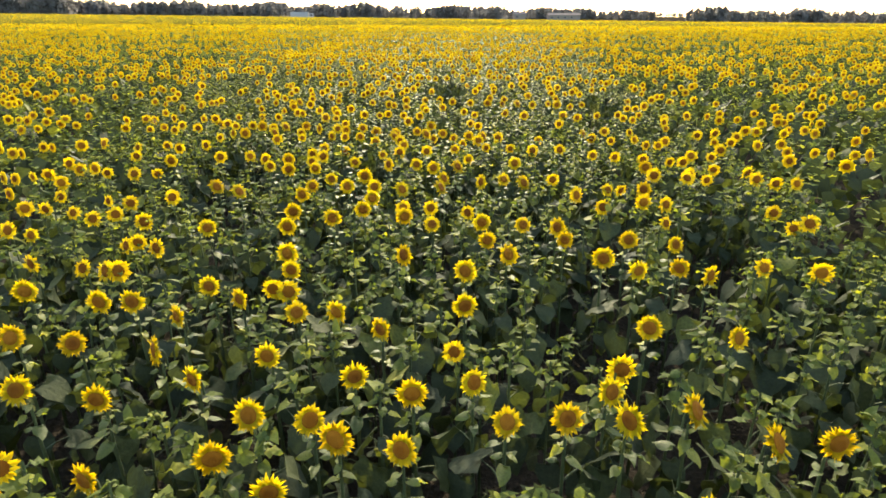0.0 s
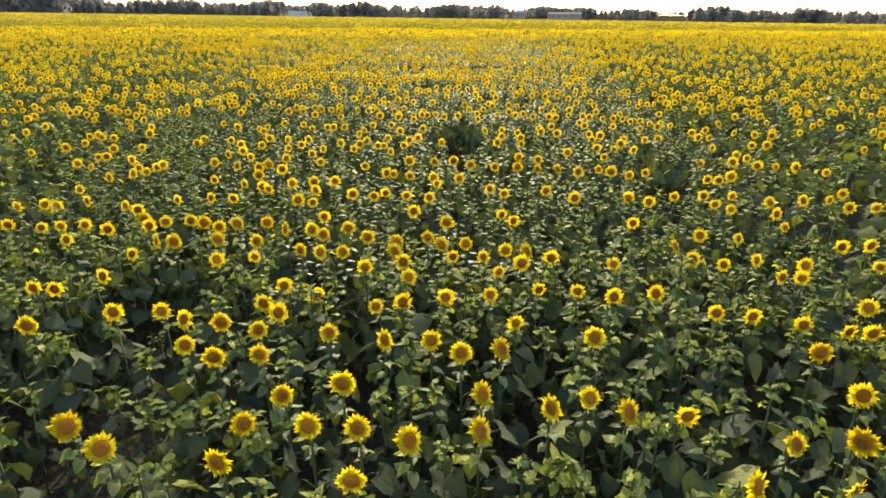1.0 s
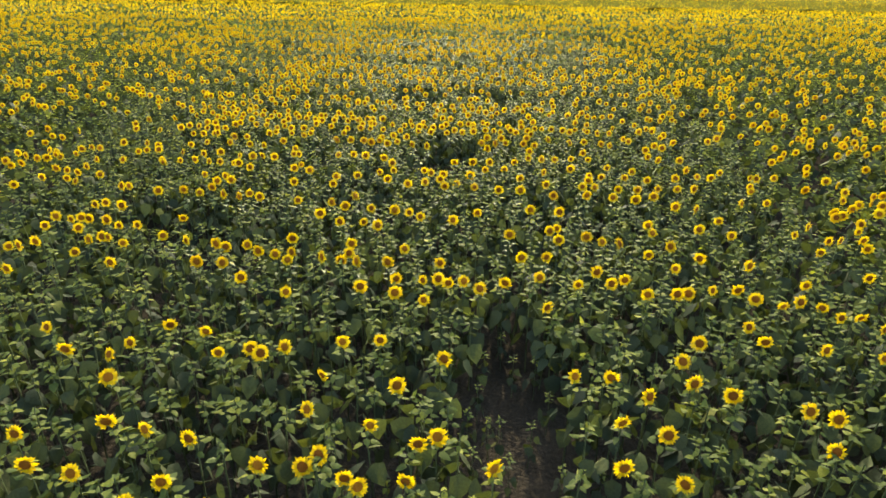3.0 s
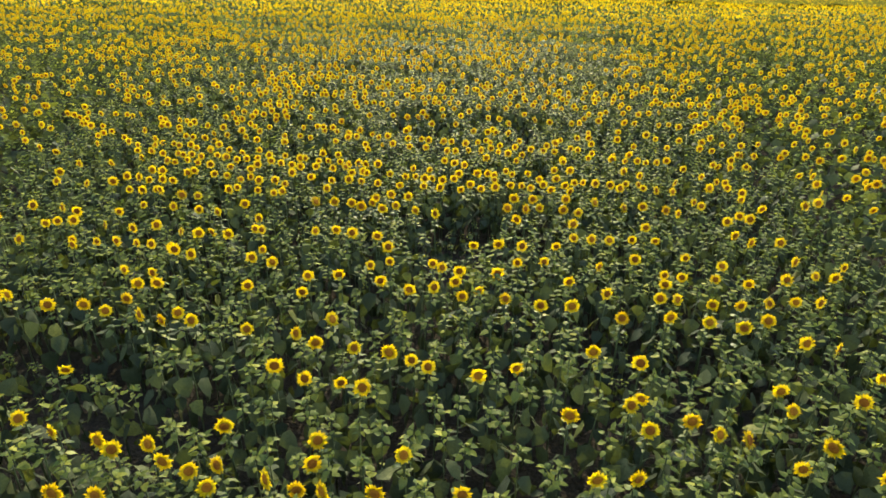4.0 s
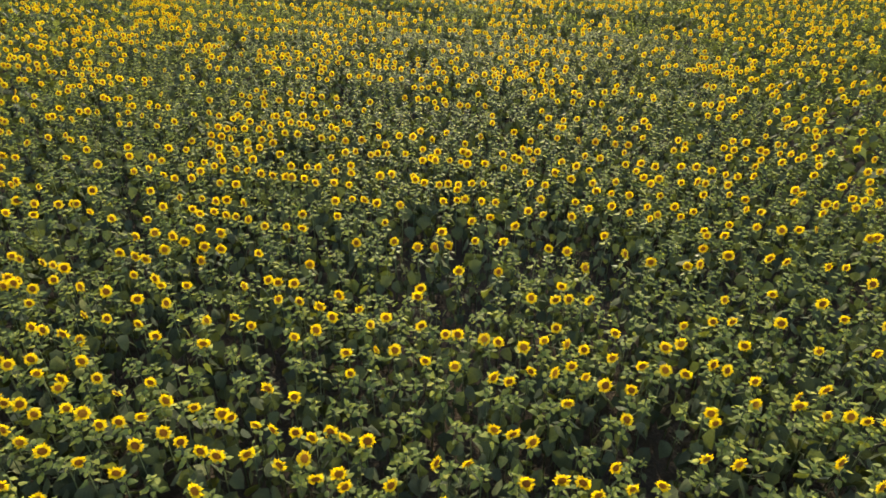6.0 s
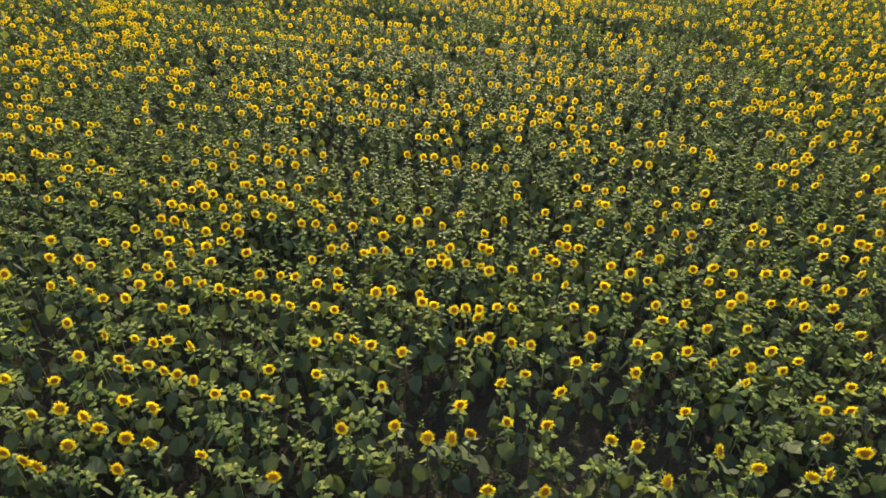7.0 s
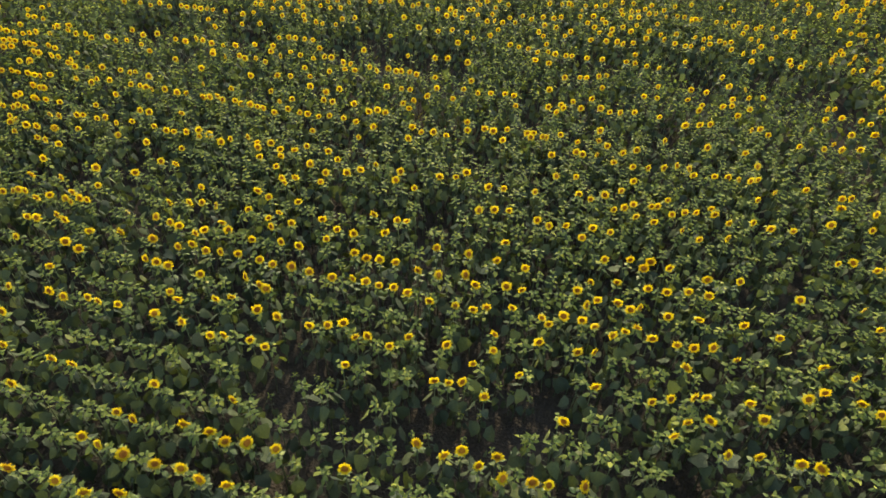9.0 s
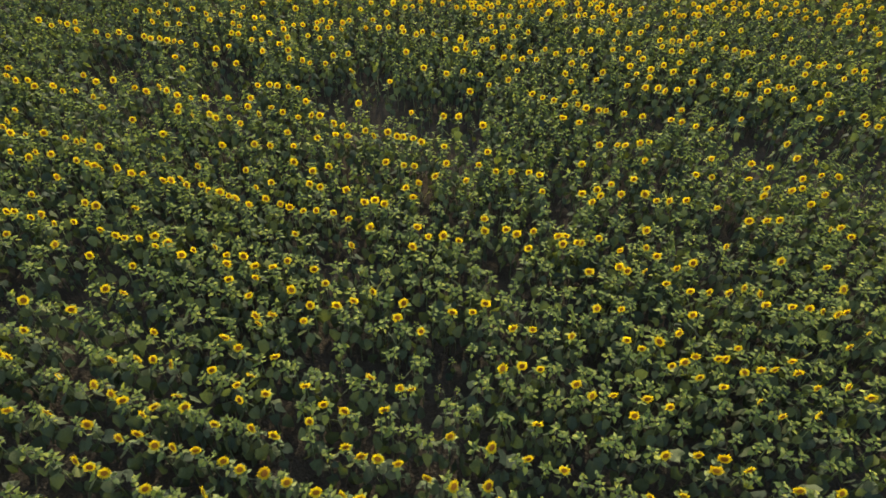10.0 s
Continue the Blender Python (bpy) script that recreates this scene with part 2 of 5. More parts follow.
OPEN_D = [
    (-4.74, 19.66), (3.65, 19.71), (6.16, 19.71), (-2.48, 19.80), (3.39, 19.83), (1.60, 20.12), (2.63, 20.16), (-1.47, 20.27), (6.23, 20.35),
    (2.25, 20.39), (-5.09, 20.44), (6.63, 20.46), (1.22, 20.47), (-2.43, 20.49), (0.78, 20.54), (2.28, 20.88), (-0.89, 20.90), (-3.33, 20.97),
    (-5.36, 20.99), (5.07, 21.01), (-5.96, 21.04), (-3.92, 21.04), (5.91, 21.07), (5.57, 21.09), (-8.35, 21.11), (-3.51, 21.12), (4.36, 21.16),
    (-3.06, 21.17), (-2.28, 21.25), (-5.21, 21.27), (-1.77, 21.30), (3.62, 21.37), (-4.26, 21.54), (-6.53, 21.59)
]
OPEN_E = [
    (5.81, 21.60), (-4.83, 21.71), (3.55, 21.73), (5.56, 21.74), (5.36, 22.00), (5.11, 22.06), (0.69, 22.22), (-9.07, 22.25), (4.94, 22.30),
    (4.36, 22.33), (4.72, 22.49), (-1.20, 22.50), (4.01, 22.52), (2.35, 22.64), (-3.38, 22.65), (-1.66, 22.66), (2.84, 22.68), (3.06, 22.78),
    (3.44, 22.78), (-9.55, 22.82), (3.89, 22.85), (-2.23, 22.86), (-0.30, 22.86), (1.31, 22.94), (-0.81, 23.00), (1.88, 23.04), (-0.55, 23.07),
    (0.13, 23.07), (-1.23, 23.14), (2.13, 23.15), (-1.67, 23.17), (-0.97, 23.17), (0.72, 23.21), (1.72, 23.40)
]
OPEN_F = [
    (-0.55, 28.00), (-5.93, 28.08), (-1.72, 28.08), (-1.30, 28.11), (-6.29, 28.15), (0.99, 28.25), (-0.94, 28.28), (-2.22, 28.28), (4.09, 28.32),
    (-3.48, 28.41), (-2.95, 28.42), (3.58, 28.48), (3.03, 28.57), (-0.20, 28.62), (2.74, 28.62), (-0.87, 28.67), (5.80, 28.67), (5.46, 28.70),
    (-1.17, 28.83), (-2.46, 28.92), (-1.34, 28.93), (1.67, 28.93), (-4.23, 28.95), (0.19, 28.98), (3.91, 29.00), (0.68, 29.04), (6.17, 29.04),
    (-2.13, 29.11), (-4.65, 29.12), (2.40, 29.25), (-5.82, 29.27), (5.41, 29.29), (3.35, 29.30), (-4.55, 29.48), (-6.29, 29.54), (-8.17, 29.58),
    (-6.70, 29.63)
]
OPEN_G = [
    (-7.35, 29.63), (-2.20, 29.65), (-7.00, 29.67), (-7.76, 29.69), (1.01, 29.70), (0.36, 29.71), (-0.57, 29.75), (-9.31, 29.79), (-0.08, 29.87),
    (4.90, 30.00), (5.50, 30.05), (3.03, 30.07), (2.57, 30.08), (2.13, 30.09), (-5.97, 30.11), (1.43, 30.12), (-5.40, 30.13), (1.80, 30.16),
    (-5.74, 30.18), (-2.46, 30.18), (-6.35, 30.18), (-2.96, 30.19), (-4.78, 30.29), (-3.71, 30.30), (-7.36, 30.31), (4.73, 30.34), (-3.30, 30.34),
    (-4.93, 30.37), (-7.99, 30.46), (-6.96, 30.49), (-9.23, 30.53), (-9.03, 30.62), (-8.71, 30.63), (3.04, 30.73), (1.56, 30.85), (0.38, 30.95)
]
OPEN_H = [
    (-5.07, 32.41), (-5.44, 32.44), (-7.76, 32.44), (-6.14, 32.53), (-5.96, 32.59), (1.38, 32.69), (-0.74, 32.70), (4.26, 32.71), (-3.91, 32.77),
    (-0.27, 32.77), (1.86, 32.79), (-1.23, 32.88), (-1.62, 32.92), (3.95, 32.93), (0.09, 32.94), (0.93, 32.95), (-2.19, 32.97), (3.64, 32.98),
    (3.09, 32.98), (0.46, 33.01), (-7.64, 33.04), (0.74, 33.07), (-2.73, 33.08), (-8.22, 33.09), (-7.93, 33.14), (-0.50, 33.16), (1.27, 33.16),
    (1.81, 33.18), (-5.63, 33.20), (-5.24, 33.22), (2.92, 33.24), (-3.15, 33.25), (-6.08, 33.26), (3.63, 33.30), (-3.88, 33.31), (2.57, 33.31),
    (-1.17, 33.37), (2.28, 33.37), (-3.47, 33.38), (3.33, 33.38), (-5.88, 33.41), (1.21, 33.43), (-6.47, 33.44), (-0.89, 33.45), (0.11, 33.46),
    (-1.61, 33.48), (-1.43, 33.49), (-4.42, 33.50)
]
OPEN_I = [
    (-2.09, 33.55), (-6.82, 33.57), (1.66, 33.59), (-1.84, 33.62), (-7.52, 33.66), (-4.94, 33.72), (0.12, 33.72), (-7.39, 33.76), (-8.19, 33.77),
    (-8.47, 33.82), (0.58, 33.82), (-3.08, 33.82), (5.37, 33.84), (-2.50, 33.88), (0.98, 33.88), (3.83, 33.91), (-0.76, 33.92), (-0.03, 33.93),
    (-3.48, 33.96), (-0.29, 33.98), (-6.04, 33.98), (-3.19, 34.04), (-3.98, 34.13), (-6.60, 34.14), (0.46, 34.18), (-1.92, 34.21), (-1.50, 34.23),
    (-3.67, 34.24), (2.12, 34.24), (-4.85, 34.28), (3.54, 34.31), (-7.17, 34.31), (-4.45, 34.31), (-5.08, 34.34), (1.74, 34.36), (-6.00, 34.44),
    (-7.56, 34.46), (-5.40, 34.49), (-8.18, 34.52), (-2.87, 34.56), (-8.40, 34.57), (5.18, 34.57), (-5.69, 34.64), (-3.20, 34.64), (-7.91, 34.67),
    (-3.88, 34.68), (-0.86, 34.70)
]
OPEN_J = [
    (-4.21, 34.73), (-3.41, 34.74), (-6.64, 34.78), (-9.17, 34.81), (-6.39, 34.83), (-4.48, 34.84), (-6.13, 34.94), (-4.85, 34.94), (4.58, 34.95),
    (2.07, 34.95), (-7.64, 34.95), (-6.99, 35.00), (0.81, 35.01), (-5.01, 35.03), (4.33, 35.05), (6.17, 35.06), (-7.25, 35.07), (4.11, 35.11),
    (-5.43, 35.11), (3.78, 35.12), (-8.74, 35.14), (-7.96, 35.14), (2.08, 35.15), (-8.22, 35.18), (4.96, 35.26), (-8.38, 35.26), (-5.92, 35.29),
    (0.02, 35.33), (-9.14, 35.34), (3.48, 35.34), (2.83, 35.35), (-6.67, 35.38), (-4.05, 35.39), (-9.56, 35.43), (-7.57, 35.46), (3.55, 35.51),
    (-4.50, 35.58), (-6.27, 35.62), (1.04, 35.62), (4.03, 35.64), (-7.64, 35.66), (0.66, 35.70), (-0.82, 35.71), (-7.14, 35.73), (-8.08, 35.78),
    (-1.05, 35.83), (3.04, 35.85)
]
OPEN_K = [
    (-3.28, 35.88), (0.40, 35.90), (-9.78, 35.92), (-0.08, 35.95), (-8.63, 35.96), (-9.32, 35.99), (2.00, 35.99), (-0.45, 36.01), (-8.79, 36.02),
    (-1.65, 36.03), (2.67, 36.04), (-7.52, 36.05), (1.70, 36.07), (0.21, 36.09), (-8.35, 36.10), (1.35, 36.14), (-2.12, 36.18), (2.50, 36.18),
    (-9.18, 36.18), (6.62, 36.31), (0.92, 36.33), (-10.23, 36.33), (-3.41, 36.35), (-2.62, 36.41), (6.32, 36.44), (-2.94, 36.49), (-0.51, 36.52),
    (0.50, 36.55), (-5.79, 36.55), (5.40, 36.56), (4.42, 36.57), (-7.86, 36.61), (-9.58, 36.61), (-0.92, 36.62), (3.19, 36.63), (0.23, 36.63),
    (-8.15, 36.68), (-1.15, 36.71), (-0.14, 36.72), (-6.64, 36.72), (-10.55, 36.75), (-4.34, 36.77), (-1.80, 36.78), (-8.55, 36.80), (-1.59, 36.82),
    (7.14, 36.86), (-8.77, 36.86)
]
OPEN_L = [
    (1.11, 36.96), (-5.13, 37.02), (6.59, 37.03), (-7.06, 37.03), (-3.09, 37.07), (-2.21, 37.08), (-5.93, 37.15), (-7.65, 37.15), (-8.07, 37.21),
    (5.99, 37.25), (3.24, 37.26), (-5.48, 37.26), (2.90, 37.27), (-2.84, 37.28), (4.13, 37.30), (-3.79, 37.33), (5.34, 37.45), (7.04, 37.50),
    (-3.33, 37.53), (-9.22, 37.56), (-10.32, 37.57), (-6.80, 37.61), (-4.06, 37.62), (-7.38, 37.74), (-4.45, 37.75), (-4.83, 37.76), (7.84, 37.80),
    (0.23, 37.87), (-0.22, 37.89), (-8.01, 37.91), (5.19, 37.91), (-2.31, 37.92), (0.49, 37.93), (-3.76, 37.94), (0.88, 37.94), (3.38, 37.95),
    (-8.53, 38.01), (-9.43, 38.02), (-10.00, 38.08), (-9.82, 38.12), (-7.11, 38.16), (4.38, 38.17), (6.75, 38.18), (-2.26, 38.19), (-6.65, 38.19),
    (-5.58, 38.20), (-9.17, 38.27)
]
OPEN_M = [
    (-6.95, 42.44), (-7.35, 42.49), (-4.18, 42.54), (-1.94, 42.57), (-4.56, 42.60), (-1.47, 42.62), (-1.72, 42.63), (-5.04, 42.66), (0.71, 42.68),
    (-1.12, 42.70), (-0.84, 42.71), (-2.32, 42.72), (0.34, 42.72), (-8.14, 42.73), (-8.57, 42.74), (-5.35, 42.83), (-5.66, 42.85), (1.95, 42.87),
    (-5.82, 42.90), (4.84, 42.92), (2.55, 42.92), (-8.94, 42.97), (3.46, 42.98), (4.65, 42.98), (4.25, 43.00), (-2.60, 43.02), (-6.19, 43.03),
    (-9.72, 43.06), (-3.46, 43.09), (1.44, 43.09), (-6.51, 43.13), (-3.17, 43.15), (3.73, 43.18), (-8.08, 43.19), (-7.49, 43.20), (-4.21, 43.22),
    (-6.87, 43.23), (-9.42, 43.23), (3.37, 43.29), (-7.19, 43.33), (-4.64, 43.35), (1.07, 43.39), (-7.79, 43.43), (0.30, 43.45), (-8.44, 43.51),
    (5.61, 43.55), (-5.12, 43.56), (-5.84, 43.61)
]
OPEN_N = [
    (-5.43, 43.62), (-0.24, 43.68), (2.02, 43.68), (3.28, 43.70), (-9.28, 43.74), (5.32, 43.76), (-8.18, 43.77), (-4.30, 43.78), (-1.21, 43.84),
    (-7.73, 43.89), (1.72, 43.90), (-0.73, 43.94), (-9.62, 43.95), (4.56, 43.96), (4.98, 43.98), (-10.23, 43.98), (-6.95, 43.99), (-1.37, 44.04),
    (-2.06, 44.06), (3.10, 44.11), (-4.88, 44.12), (-2.40, 44.13), (-1.67, 44.14), (3.53, 44.14), (1.37, 44.14), (0.59, 44.15), (0.22, 44.21),
    (-7.92, 44.24), (-7.46, 44.31), (0.11, 44.34), (-6.31, 44.36), (-2.17, 44.39), (2.48, 44.45), (-3.84, 44.47), (-3.65, 44.51), (-8.93, 44.54),
    (-3.38, 44.56), (-4.55, 44.57), (-2.89, 44.57), (-0.19, 44.59), (-9.43, 44.61), (2.10, 44.61), (-1.15, 44.64), (6.14, 44.67), (-4.28, 44.69),
    (-6.94, 44.70), (-2.00, 44.72), (-1.29, 44.73)
]
OPEN_O = [
    (5.87, 46.20), (-7.35, 46.20), (-10.39, 46.22), (-8.31, 46.23), (-5.04, 46.25), (3.16, 46.31), (-8.61, 46.33), (0.29, 46.33), (-7.83, 46.34),
    (-8.94, 46.36), (-5.80, 46.37), (-7.07, 46.38), (-11.59, 46.40), (-11.29, 46.41), (-5.24, 46.50), (-6.01, 46.60), (-3.83, 46.68), (-10.06, 46.70),
    (1.14, 46.71), (-6.82, 46.73), (1.82, 46.73), (-6.25, 46.74), (4.04, 46.74), (3.59, 46.77), (-7.37, 46.78), (4.50, 46.82), (-4.74, 46.84),
    (-10.55, 46.84), (1.70, 46.86), (-6.55, 46.91)
]
OPEN_P = [
    (-7.82, 46.92), (3.16, 46.93), (-4.92, 46.95), (-0.32, 47.04), (-8.37, 47.05), (-11.21, 47.11), (-11.96, 47.13), (-8.20, 47.25), (-5.81, 47.25),
    (-8.89, 47.32), (-9.68, 47.32), (-8.32, 47.39), (4.52, 47.42), (-6.28, 47.42), (-11.78, 47.42), (-9.26, 47.48), (1.98, 47.48), (1.50, 47.54),
    (-6.79, 47.55), (2.42, 47.56), (3.83, 47.62), (-0.28, 47.72), (-10.68, 47.82), (-11.31, 47.85), (-12.04, 47.97), (-11.88, 47.98), (7.12, 47.98),
    (-11.07, 48.00), (7.66, 48.02)
]
OPEN_Q = [
    (-0.63, 49.81), (-8.36, 49.81), (1.56, 49.85), (1.98, 49.92), (2.94, 49.94), (5.56, 50.00), (5.13, 50.11), (-6.46, 50.13), (2.82, 50.28),
    (-1.99, 50.30), (4.91, 50.34), (1.41, 50.35), (1.84, 50.37), (2.06, 50.38), (3.94, 50.40), (0.07, 50.57), (4.34, 50.58), (-2.63, 50.62),
    (-2.38, 50.63), (-2.89, 50.65), (-1.31, 50.80), (-9.63, 50.85), (5.07, 50.90), (-10.04, 50.94), (-4.57, 50.95), (-2.17, 51.05), (1.90, 51.07),
    (4.56, 51.14), (-11.10, 51.24), (-11.49, 51.27), (-6.17, 51.36), (-1.76, 51.40), (0.21, 51.41), (-0.12, 51.41), (-3.78, 51.43), (-2.67, 51.48),
    (-6.49, 51.51)
]
OPEN_R = [
    (-7.27, 51.57), (-4.46, 51.62), (-0.84, 51.66), (-3.42, 51.70), (1.44, 51.80), (-1.72, 51.82), (4.02, 51.86), (-5.42, 51.94), (-5.06, 51.98),
    (-4.74, 51.99), (1.18, 52.03), (0.33, 52.07), (-0.60, 52.11), (6.20, 52.14), (-8.57, 52.15), (3.41, 52.17), (0.09, 52.21), (-0.73, 52.25),
    (-6.54, 52.31), (-0.27, 52.32), (2.53, 52.33), (-9.37, 52.34), (1.92, 52.41), (-9.82, 52.43), (-10.09, 52.55), (-7.47, 52.58), (-7.14, 52.62),
    (1.39, 52.64), (-10.94, 52.69), (6.16, 52.71), (0.93, 52.73), (-11.85, 52.81), (0.52, 52.82), (6.91, 52.82), (4.90, 52.95), (2.95, 53.00)
]
OPEN_V = [
    (-7.55, 39.91), (-0.56, 39.92), (-1.16, 39.98), (-8.00, 40.08), (-6.62, 40.14), (1.65, 40.23), (-7.10, 40.25), (3.89, 40.27), (-1.87, 40.27),
    (4.29, 40.29), (-4.91, 40.35), (-5.74, 40.41), (-5.27, 40.42), (3.96, 40.56), (-0.24, 40.60), (-3.13, 40.64), (-8.39, 40.65), (-9.18, 40.66),
    (-6.17, 40.68), (-1.20, 40.75), (-6.48, 40.82), (4.62, 40.83), (-4.22, 40.85), (-6.73, 40.90), (-7.32, 40.93), (-5.02, 40.96), (-0.77, 40.98),
    (-7.03, 41.02), (1.09, 41.04), (-7.56, 41.13), (-8.24, 41.16), (3.63, 41.17), (0.47, 41.22)
]
OPEN_W = [
    (3.11, 41.23), (0.13, 41.28), (2.49, 41.30), (-2.84, 41.38), (4.00, 41.39), (1.56, 41.44), (-6.50, 41.49), (5.30, 41.54), (-7.16, 41.55),
    (2.13, 41.57), (2.98, 41.60), (-6.93, 41.62), (-3.41, 41.63), (-0.61, 41.63), (3.64, 41.64), (-7.51, 41.64), (-4.39, 41.66), (-0.94, 41.71),
    (-1.84, 41.72), (-8.08, 41.73), (-3.71, 41.74), (1.30, 41.76), (-1.51, 41.77), (-4.01, 41.82), (-1.32, 41.85), (0.50, 41.90), (-8.88, 42.02),
    (2.71, 42.20), (3.48, 42.24), (4.56, 42.29), (5.24, 42.36), (2.31, 42.37), (1.95, 42.42)
]
OPEN_X = [
    (2.95, 51.29), (2.57, 51.56), (2.21, 51.58), (-7.04, 51.62), (1.88, 51.63), (0.65, 51.83), (-7.94, 51.91), (-6.11, 52.16), (-2.13, 52.45), (-1.84, 52.53), (-8.23, 52.53), (-1.31, 52.55), (-2.49, 52.55), (-10.59, 52.56), (0.28, 52.69), (-3.03, 52.69), (-8.47, 52.77), (-3.51, 52.91), (-6.67, 53.05), (-3.81, 53.05), (0.14, 53.10), (2.55, 53.11), (-4.13, 53.12), (2.09, 53.12), (1.70, 53.21), (-4.42, 53.23), (-2.05, 53.24), (0.47, 53.34), (1.06, 53.39), (-11.27, 53.41), (-10.96, 54.06),
]
OPEN_Y = [
    (-15.87, 62.73),
]
OPEN_Z = [
    (11.08, 65.29), (11.58, 65.52), (-17.51, 66.07),
]
OPEN_Za = [
    (-17.62, 66.87),
]
# the blooms over the far half of the flight
AHEAD_A = [
    (-12.08, 58.98), (-9.78, 59.00), (-9.52, 59.10), (-10.23, 59.23), (-10.60, 59.27), (-13.39, 59.31), (-9.89, 59.32), (-10.86, 59.36), (-11.25, 59.50),
    (0.14, 59.51), (0.26, 59.52), (-2.71, 59.52), (3.78, 59.54), (-3.08, 59.62), (-12.45, 59.71), (-0.29, 59.73), (-0.10, 59.74), (-11.99, 59.75),
    (-0.89, 59.83), (-13.05, 59.85), (-1.55, 59.91), (-4.88, 59.91), (-3.73, 59.96), (7.02, 59.98), (-12.91, 60.02), (1.95, 60.05), (-13.75, 60.06),
    (-13.59, 60.09), (-5.43, 60.16), (6.61, 60.23), (-2.07, 60.28), (6.89, 60.28), (-10.71, 60.30), (-6.26, 60.38), (-11.72, 60.38), (-5.84, 60.40),
    (-6.59, 60.41), (5.10, 60.49), (-12.05, 60.50), (5.43, 60.50), (4.67, 60.51), (-6.95, 60.52), (-7.99, 60.59), (-7.23, 60.68), (-13.50, 60.76),
    (-4.60, 60.77), (-8.37, 60.79), (-5.11, 60.80), (-7.62, 60.84),
]
AHEAD_B = [
    (-8.56, 60.87), (-4.85, 60.87), (3.99, 60.96), (0.74, 61.00), (-8.82, 61.02), (-9.13, 61.09), (2.46, 61.17), (2.80, 61.18), (-7.96, 61.24),
    (-5.62, 61.25), (3.27, 61.27), (-9.76, 61.27), (-6.31, 61.33), (0.53, 61.34), (-9.40, 61.36), (-0.50, 61.41), (-10.21, 61.44), (-10.43, 61.45),
    (1.60, 61.45), (2.23, 61.46), (-13.19, 61.47), (-4.09, 61.48), (-6.61, 61.48), (-7.62, 61.51), (-10.00, 61.54), (7.06, 61.58), (0.98, 61.59),
    (-11.33, 61.70), (-11.04, 61.71), (6.25, 61.75), (5.58, 61.79), (-2.50, 61.81), (-12.21, 61.88), (-11.79, 61.90), (-3.33, 61.95), (-8.39, 61.96),
    (-12.41, 61.97), (-12.63, 62.05), (-6.63, 62.06), (2.06, 62.07), (-9.71, 62.09), (-0.50, 62.13), (-12.99, 62.19), (-1.26, 62.19), (-6.21, 62.21),
    (-1.68, 62.22), (-0.78, 62.24), (4.24, 62.25), (6.76, 62.29),
]
AHEAD_C = [
    (-14.32, 62.30), (-10.70, 62.35), (3.83, 62.35), (-4.19, 62.38), (-7.19, 62.39), (-3.91, 62.39), (-13.78, 62.43), (-14.90, 62.48), (-4.69, 62.48),
    (-2.13, 62.50), (-14.24, 62.51), (7.41, 62.52), (-3.03, 62.56), (6.04, 62.76), (-12.66, 62.85), (5.57, 62.92), (-13.37, 63.06), (-13.18, 63.07),
    (-1.87, 63.09), (-7.99, 63.12), (4.51, 63.14), (-7.33, 63.15), (-8.45, 63.20), (6.96, 63.20), (-13.74, 63.21), (-3.10, 63.31), (-14.90, 63.31),
    (-15.35, 63.37), (-14.46, 63.45), (-3.75, 63.47), (-6.73, 63.57), (-15.68, 63.61), (1.39, 63.62), (-3.98, 63.65), (2.15, 63.65), (-5.88, 63.67),
    (1.92, 63.67), (-6.23, 63.71), (-4.28, 63.72), (2.60, 63.76), (-5.14, 63.76), (-4.46, 63.77), (-7.62, 63.78), (2.86, 63.80), (6.96, 63.90),
    (-5.39, 63.98), (-4.75, 64.01), (-9.08, 64.17), (-6.08, 64.18),
]
AHEAD_D = [
    (-12.25, 64.23), (-6.37, 64.34), (-9.86, 64.42), (-9.47, 64.44), (-10.58, 64.51), (-10.07, 64.56), (4.92, 64.58), (-15.85, 64.58), (-7.46, 64.59),
    (-11.04, 64.63), (-7.08, 64.67), (-8.65, 64.67), (-6.84, 64.71), (0.97, 64.77), (4.53, 64.77), (-2.67, 64.82), (-3.13, 64.82), (-7.98, 64.87),
    (4.13, 64.91), (0.50, 64.96), (3.83, 65.02), (-4.11, 65.02), (10.24, 65.02), (-8.36, 65.07), (-9.09, 65.12), (9.92, 65.12), (2.99, 65.19),
    (6.05, 65.20), (8.52, 65.33), (-13.85, 65.37), (2.47, 65.38), (-10.45, 65.43), (-10.91, 65.47), (1.70, 65.50), (-5.76, 65.50), (10.63, 65.51),
    (1.93, 65.52), (-9.11, 65.58), (-11.36, 65.58), (10.07, 65.58), (1.32, 65.58), (-14.91, 65.64), (-14.49, 65.66), (0.67, 65.71), (9.45, 65.77),
    (-11.74, 65.79), (-12.41, 65.82), (1.09, 65.83), (-15.32, 65.92),
]
